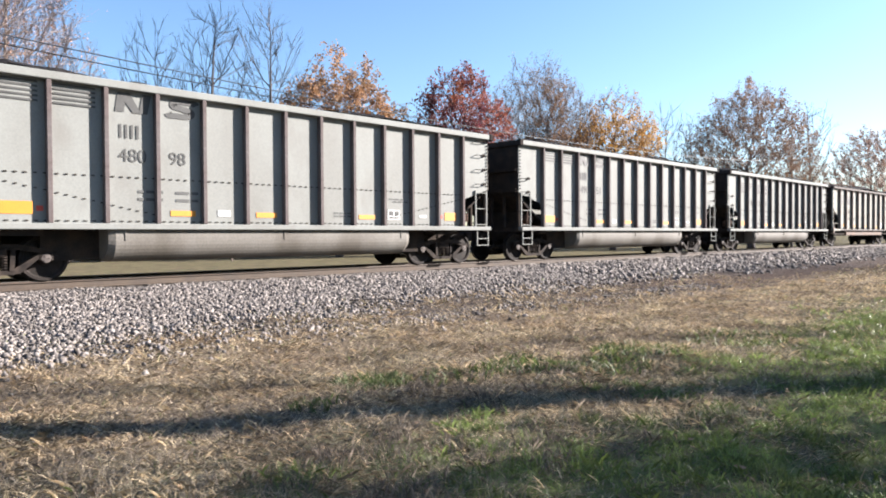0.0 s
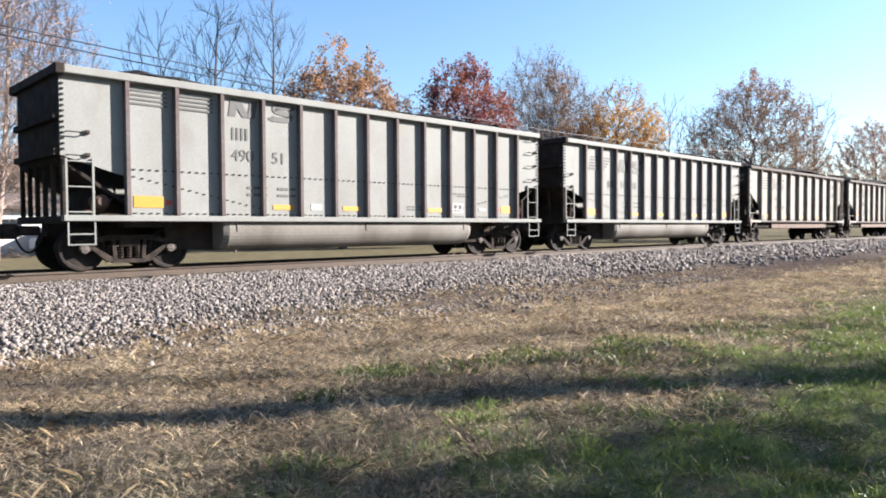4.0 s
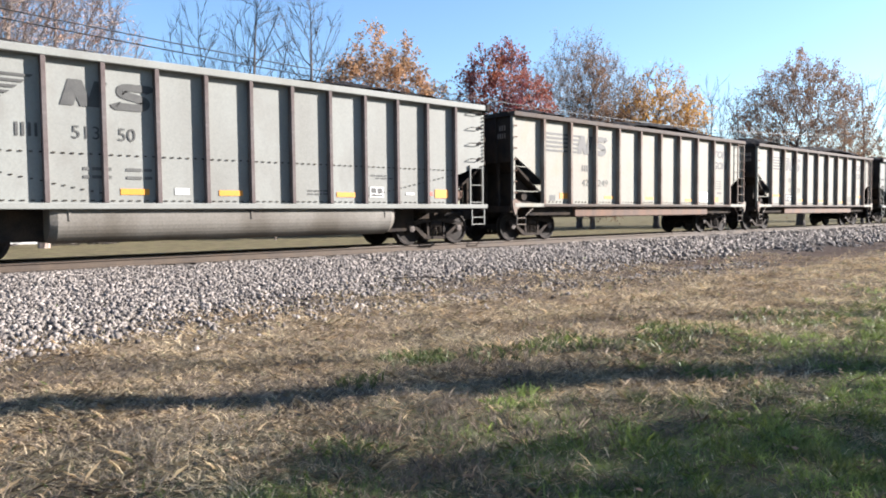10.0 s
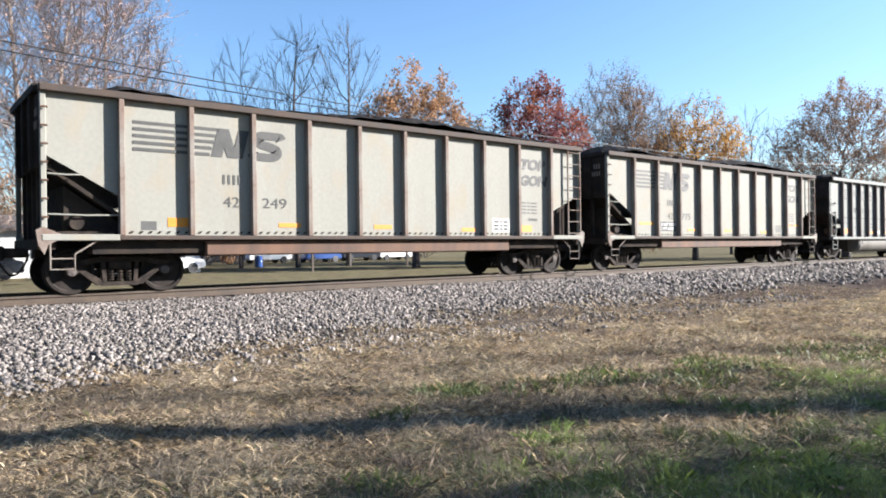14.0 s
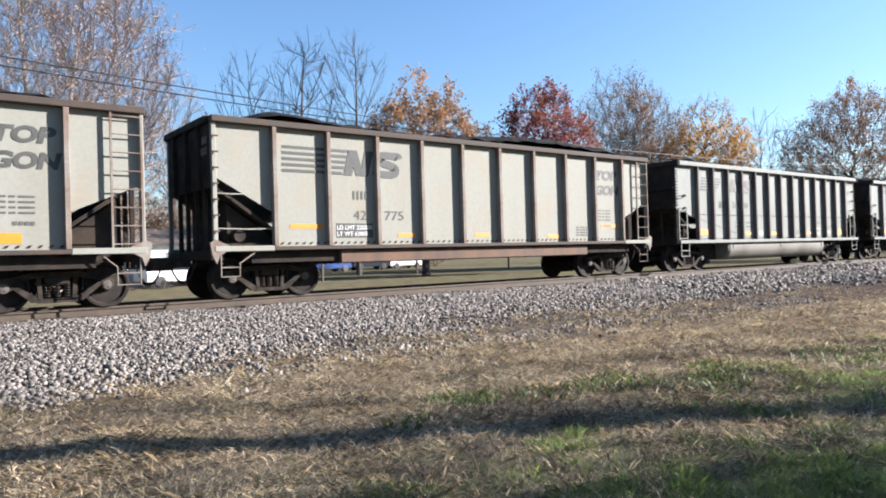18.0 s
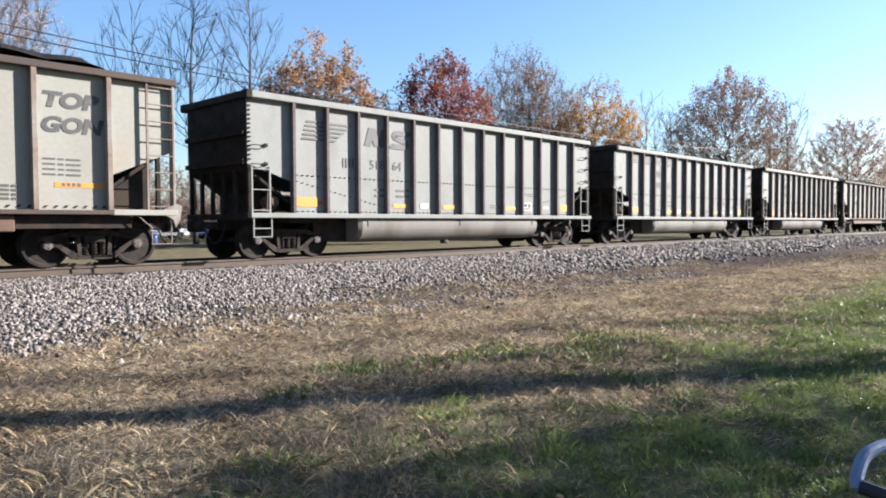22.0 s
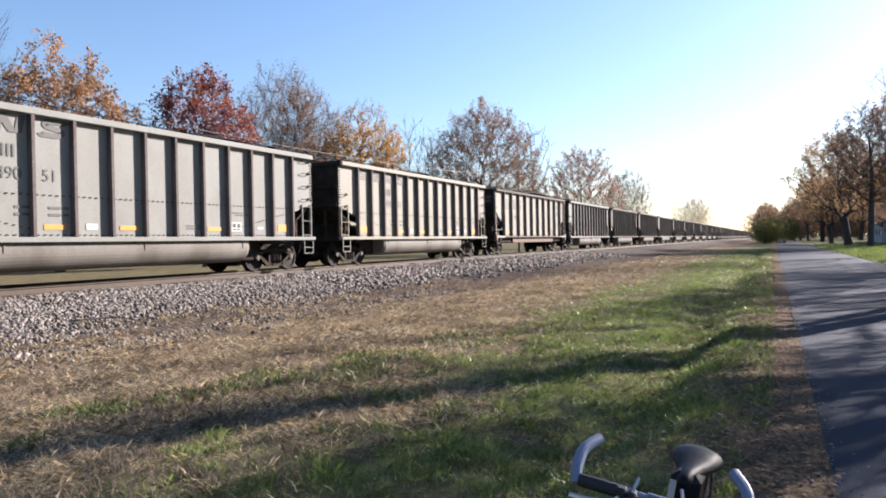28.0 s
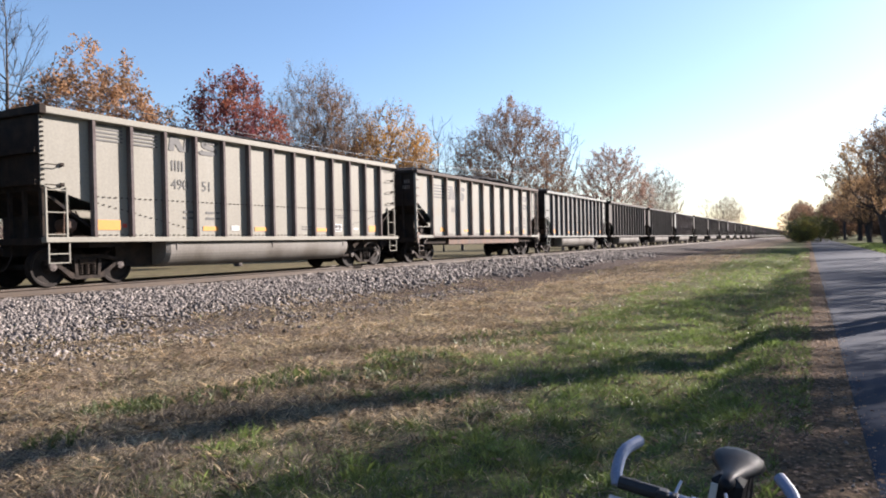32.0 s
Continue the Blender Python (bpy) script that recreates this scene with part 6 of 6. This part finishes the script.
M_CARDARK = mat("dark_car_paint", (0.0228, 0.0266, 0.0342), 0.25, vary=0.1, bump=0, spec=0.6)
M_CARBLUE = mat("blue_car_paint", (0.0228, 0.0532, 0.167), 0.25, vary=0.1, bump=0, spec=0.6)
M_GRAVEL = mat("grey_gravel", (0.129, 0.122, 0.114), 0.95, vary=0.3, scale=2, fine=30, bump=0.6, bump_dist=0.02)
M_WIREMAT = mat("black_cable", (0.0152, 0.0152, 0.0167), 0.6)
M_POLE = mat("weathered_pole_wood", (0.0912, 0.0722, 0.057), 0.9, vary=0.3, scale=3, fine=30, streak=0.1)
lane = tagged(sheet("gravel_lane", list(np.linspace(-60, 260, 60)), [24.6, 25.5, 27, 28.2], lambda x, y: float(np.interp(y, PROFILE[:, 0], PROFILE[:, 1])) + 0.045, M_GRAVEL), "grey gravel lane beyond the railway", "road", kind="structure")


def house(name, label, x, y, w, d, h, roof_h, wall, turn=0.0, windows=3):
    hs = thing(name, label, "house")
    hs.matrix_basis = pose(x, y, ground_z(x, y) - 0.05, 0, 0, turn)
    bm = boxes((0, w, 0, d, 0, h))
    part("wall", bm, wall, hs)
    bm = bmesh.new()
    prism(bm, [(-0.4, h), (d / 2, h + roof_h), (d + 0.4, h), (d + 0.4, h + 0.15), (d / 2, h + roof_h + 0.17), (-0.4, h + 0.15)], -0.4, w + 0.4, axis="x")
    part("roof", bm, M_ROOF, hs)
    bm = bmesh.new()
    prism(bm, [(0, h), (d, h), (d / 2, h + roof_h)], 0.02, w - 0.02, axis="x")
    part("gable", bm, wall, hs)
    for k in range(windows):
        a = w * (k + 0.6) / (windows + 0.2)
        for yy, s in ((0, -1), (d, 1)):
            f = part("window", boxes((a - 0.55, a + 0.55, yy + s * 0.02 - 0.03, yy + s * 0.02 + 0.03, h * 0.38, h * 0.82)), M_WHITE, hs)
            part("pane", boxes((a - 0.47, a + 0.47, yy + s * 0.055 - 0.005, yy + s * 0.055 + 0.005, h * 0.38 + 0.08, h * 0.82 - 0.08)), M_GLASS, f)
    a = w * 0.12
    part("door", boxes((a - 0.45, a + 0.45, -0.05, 0.0, 0.1, 2.1)), M_BRICK, hs)
    return hs


def parked_car(label, x, y, turn, paint, van=0.0):
    c = thing("parked_car", label, "car", group="vehicles parked beyond the track")
    c.matrix_basis = pose(x, y, ground_z(x, y) + 0.01, 0, 0, turn)
    bm = bmesh.new()
    low = [(-2.2, 0.35), (2.2, 0.35), (2.25, 0.62), (2.1, 0.86), (1.0, 0.95), (-1.9, 1.0), (-2.2, 0.92)]
    prism(bm, low, -0.86, 0.86)
    bmesh.ops.bevel(bm, geom=list(bm.edges), offset=0.06, segments=2, affect="EDGES")
    part("body", bm, paint, c)
    bm = bmesh.new()
    prism(bm, [(-1.85, 0.97), (1.05, 0.94), (0.35, 1.42 + van), (-1.35, 1.45 + van)], -0.74, 0.74)
    bmesh.ops.bevel(bm, geom=list(bm.edges), offset=0.05, segments=2, affect="EDGES")
    part("cabin", bm, M_GLASS, c, "dark cabin glass")
    part("roof", boxes((-1.3, 0.3, -0.72, 0.72, 1.43 + van, 1.47 + van), bevel=0.015), paint, c)
    for wx in (-1.35, 1.35):
        for s in (-1, 1):
            bm = bmesh.new()
            lathe(bm, [(0.33, s * 0.68), (0.33, s * 0.88), (0.2, s * 0.89)], (wx, 0, 0.33), 18)
            part("wheel", bm, M_RUBBER, c)
    return c


house("trailer_home", "long low white mobile home beyond the track", 1.5, 44.5, 14.0, 4.2, 2.6, 0.8, M_WHITE, -4, 4)
house("shed", "white garage with a shingled roof", 30.0, 72, 9, 6, 2.6, 1.4, M_WHITE, 0, 2)
house("house", "pale blue house among the roadside trees", 138, -24.5, 12, 8, 3.0, 2.2, M_BLUEWALL, 0, 3)
house("house", "brick house with a brown roof among trees", 112, -27.0, 11, 8, 2.6, 1.8, M_BRICK, 0, 3)
house("house", "long white house behind roadside trees", 96, -33.0, 16, 8, 2.8, 1.8, M_WHITE, 0, 4)
parked_car("white pickup-like car parked on grass", 13.2, 43.2, 10, M_CARWHITE, 0.2)
parked_car("dark car parked by a trailer home", 3.6, 42.3, 172, M_CARDARK)
parked_car("dark car parked on the far grass", 23.5, 61.5, 5, M_CARDARK)
parked_car("white car parked on the far grass", 28.5, 62.5, 185, M_CARWHITE)
parked_car("blue car parked on the far grass", 33.8, 62.0, 8, M_CARBLUE)
parked_car("dark van parked on the far grass", 39.0, 63.0, 176, M_CARDARK, 0.4)
parked_car("white car parked on the far grass", 44.0, 64.0, 0, M_CARWHITE)
bm = bmesh.new()
lathe(bm, [(0.28, 0.0), (0.30, 0.05), (0.30, 0.45), (0.31, 0.46), (0.30, 0.5), (0.30, 0.86), (0.28, 0.9)], sides=18)
drum = thing("steel_drum", "blue steel drum standing on grass", "drum")
drum.matrix_basis = pose(22.6, 51.0, ground_z(22.6, 51.0), 90)
part("shell", bm, M_CARBLUE, drum)
for x, y in ((33.0, 46.0), (44.0, 47.0), (20.8, 39.0)):
    post = thing("fence_post", "weathered wooden post standing in grass", "post")
    post.matrix_basis = pose(x, y, ground_z(x, y) - 0.05)
    part("shaft", boxes((-0.06, 0.06, -0.06, 0.06, 0, 1.25), bevel=0.01), M_POLE, post)
# brush heaps by the trailer
for k, (x, y) in enumerate(((9.3, 40.6), (11.6, 41.0), (6.6, 40.9))):
    gg = random.Random(k)
    bm = bmesh.new()
    for _ in range(160):
        a, r = gg.uniform(0, 6.28), gg.uniform(0, 0.9)
        p = Vector((r * math.cos(a), r * math.sin(a), gg.uniform(0.0, 0.55) * (1.05 - r)))
        d = Vector((gg.uniform(-1, 1), gg.uniform(-1, 1), gg.uniform(-0.2, 0.5))).normalized() * gg.uniform(0.2, 0.6)
        tube(bm, [p, p + d], 0.014, 3, 0.006)
    hp = thing("brush_heap", "heap of cut brown branches on grass", "brush heap")
    hp.matrix_basis = pose(x, y, ground_z(x, y))
    tagged(part("brush", bm, M_BARK, hp), kind="stuff")
# cables on poles
POLES = (-9.0, 76.0)
for x in POLES:
    pole = thing("utility_pole", "weathered wooden utility pole beyond the track", "utility pole")
    pole.matrix_basis = pose(x, 26.0, ground_z(x, 26.0) - 0.1)
    bm = bmesh.new()
    tube(bm, [(0, 0, 0), (0, 0, 9.6)], 0.15, 10, 0.10)
    part("shaft", bm, M_POLE, pole)
    part("cross_arm", boxes((-0.06, 0.06, -0.9, 0.9, 9.0, 9.12)), M_POLE, pole)
wires = thing("overhead_cables", "black overhead cables sagging between poles", "cable")
for dy, dz in ((0.0, 0.0), (0.3, -0.22)):
    bm = bmesh.new()
    tube(bm, [(POLES[0] + 85 * k / 40, 26.0 + dy, 9.0 + dz - 1.62 * (1 - (2 * k / 40 - 1) ** 2)) for k in range(41)], 0.022, 5)
    part("cable", bm, M_WIREMAT, wires)


# a dark fallen branch on the ballast
bm = bmesh.new()
tube(bm, [(-0.62, 0.05, 0.03), (-0.2, -0.02, 0.05), (0.15, 0.03, 0.045), (0.5, -0.06, 0.03)], 0.016, 6, 0.007)
tube(bm, [(-0.05, 0.0, 0.05), (0.2, 0.14, 0.06), (0.36, 0.2, 0.04)], 0.009, 5, 0.004)
stick = thing("fallen_branch", "dark crooked branch lying on the ballast", "branch")
stick.matrix_basis = pose(8.95, 10.95, bed_z(8.95, 10.95) + 0.035, 0, 0, -32)
part("limb", bm, M_BARK, stick)


def motions():
    """The train rolls by; the wheels of the wagons that pass turn."""
    for car, u in CARS:
        walk(car, [(t, pose(u - shift(t), TRACK_Y, RAIL_Z)) for t in range(0, 33)])
    for i in range(0, 9):
        for w in [o for o in WAGON[i].children if o.name.startswith("wheelset")]:
            x = w.location.x
            walk(w, [(k / 6, pose(x, 0, 0.457, 0, -math.degrees(shift(k / 6) / 0.457), 0)) for k in range(0, 193)])


motions()
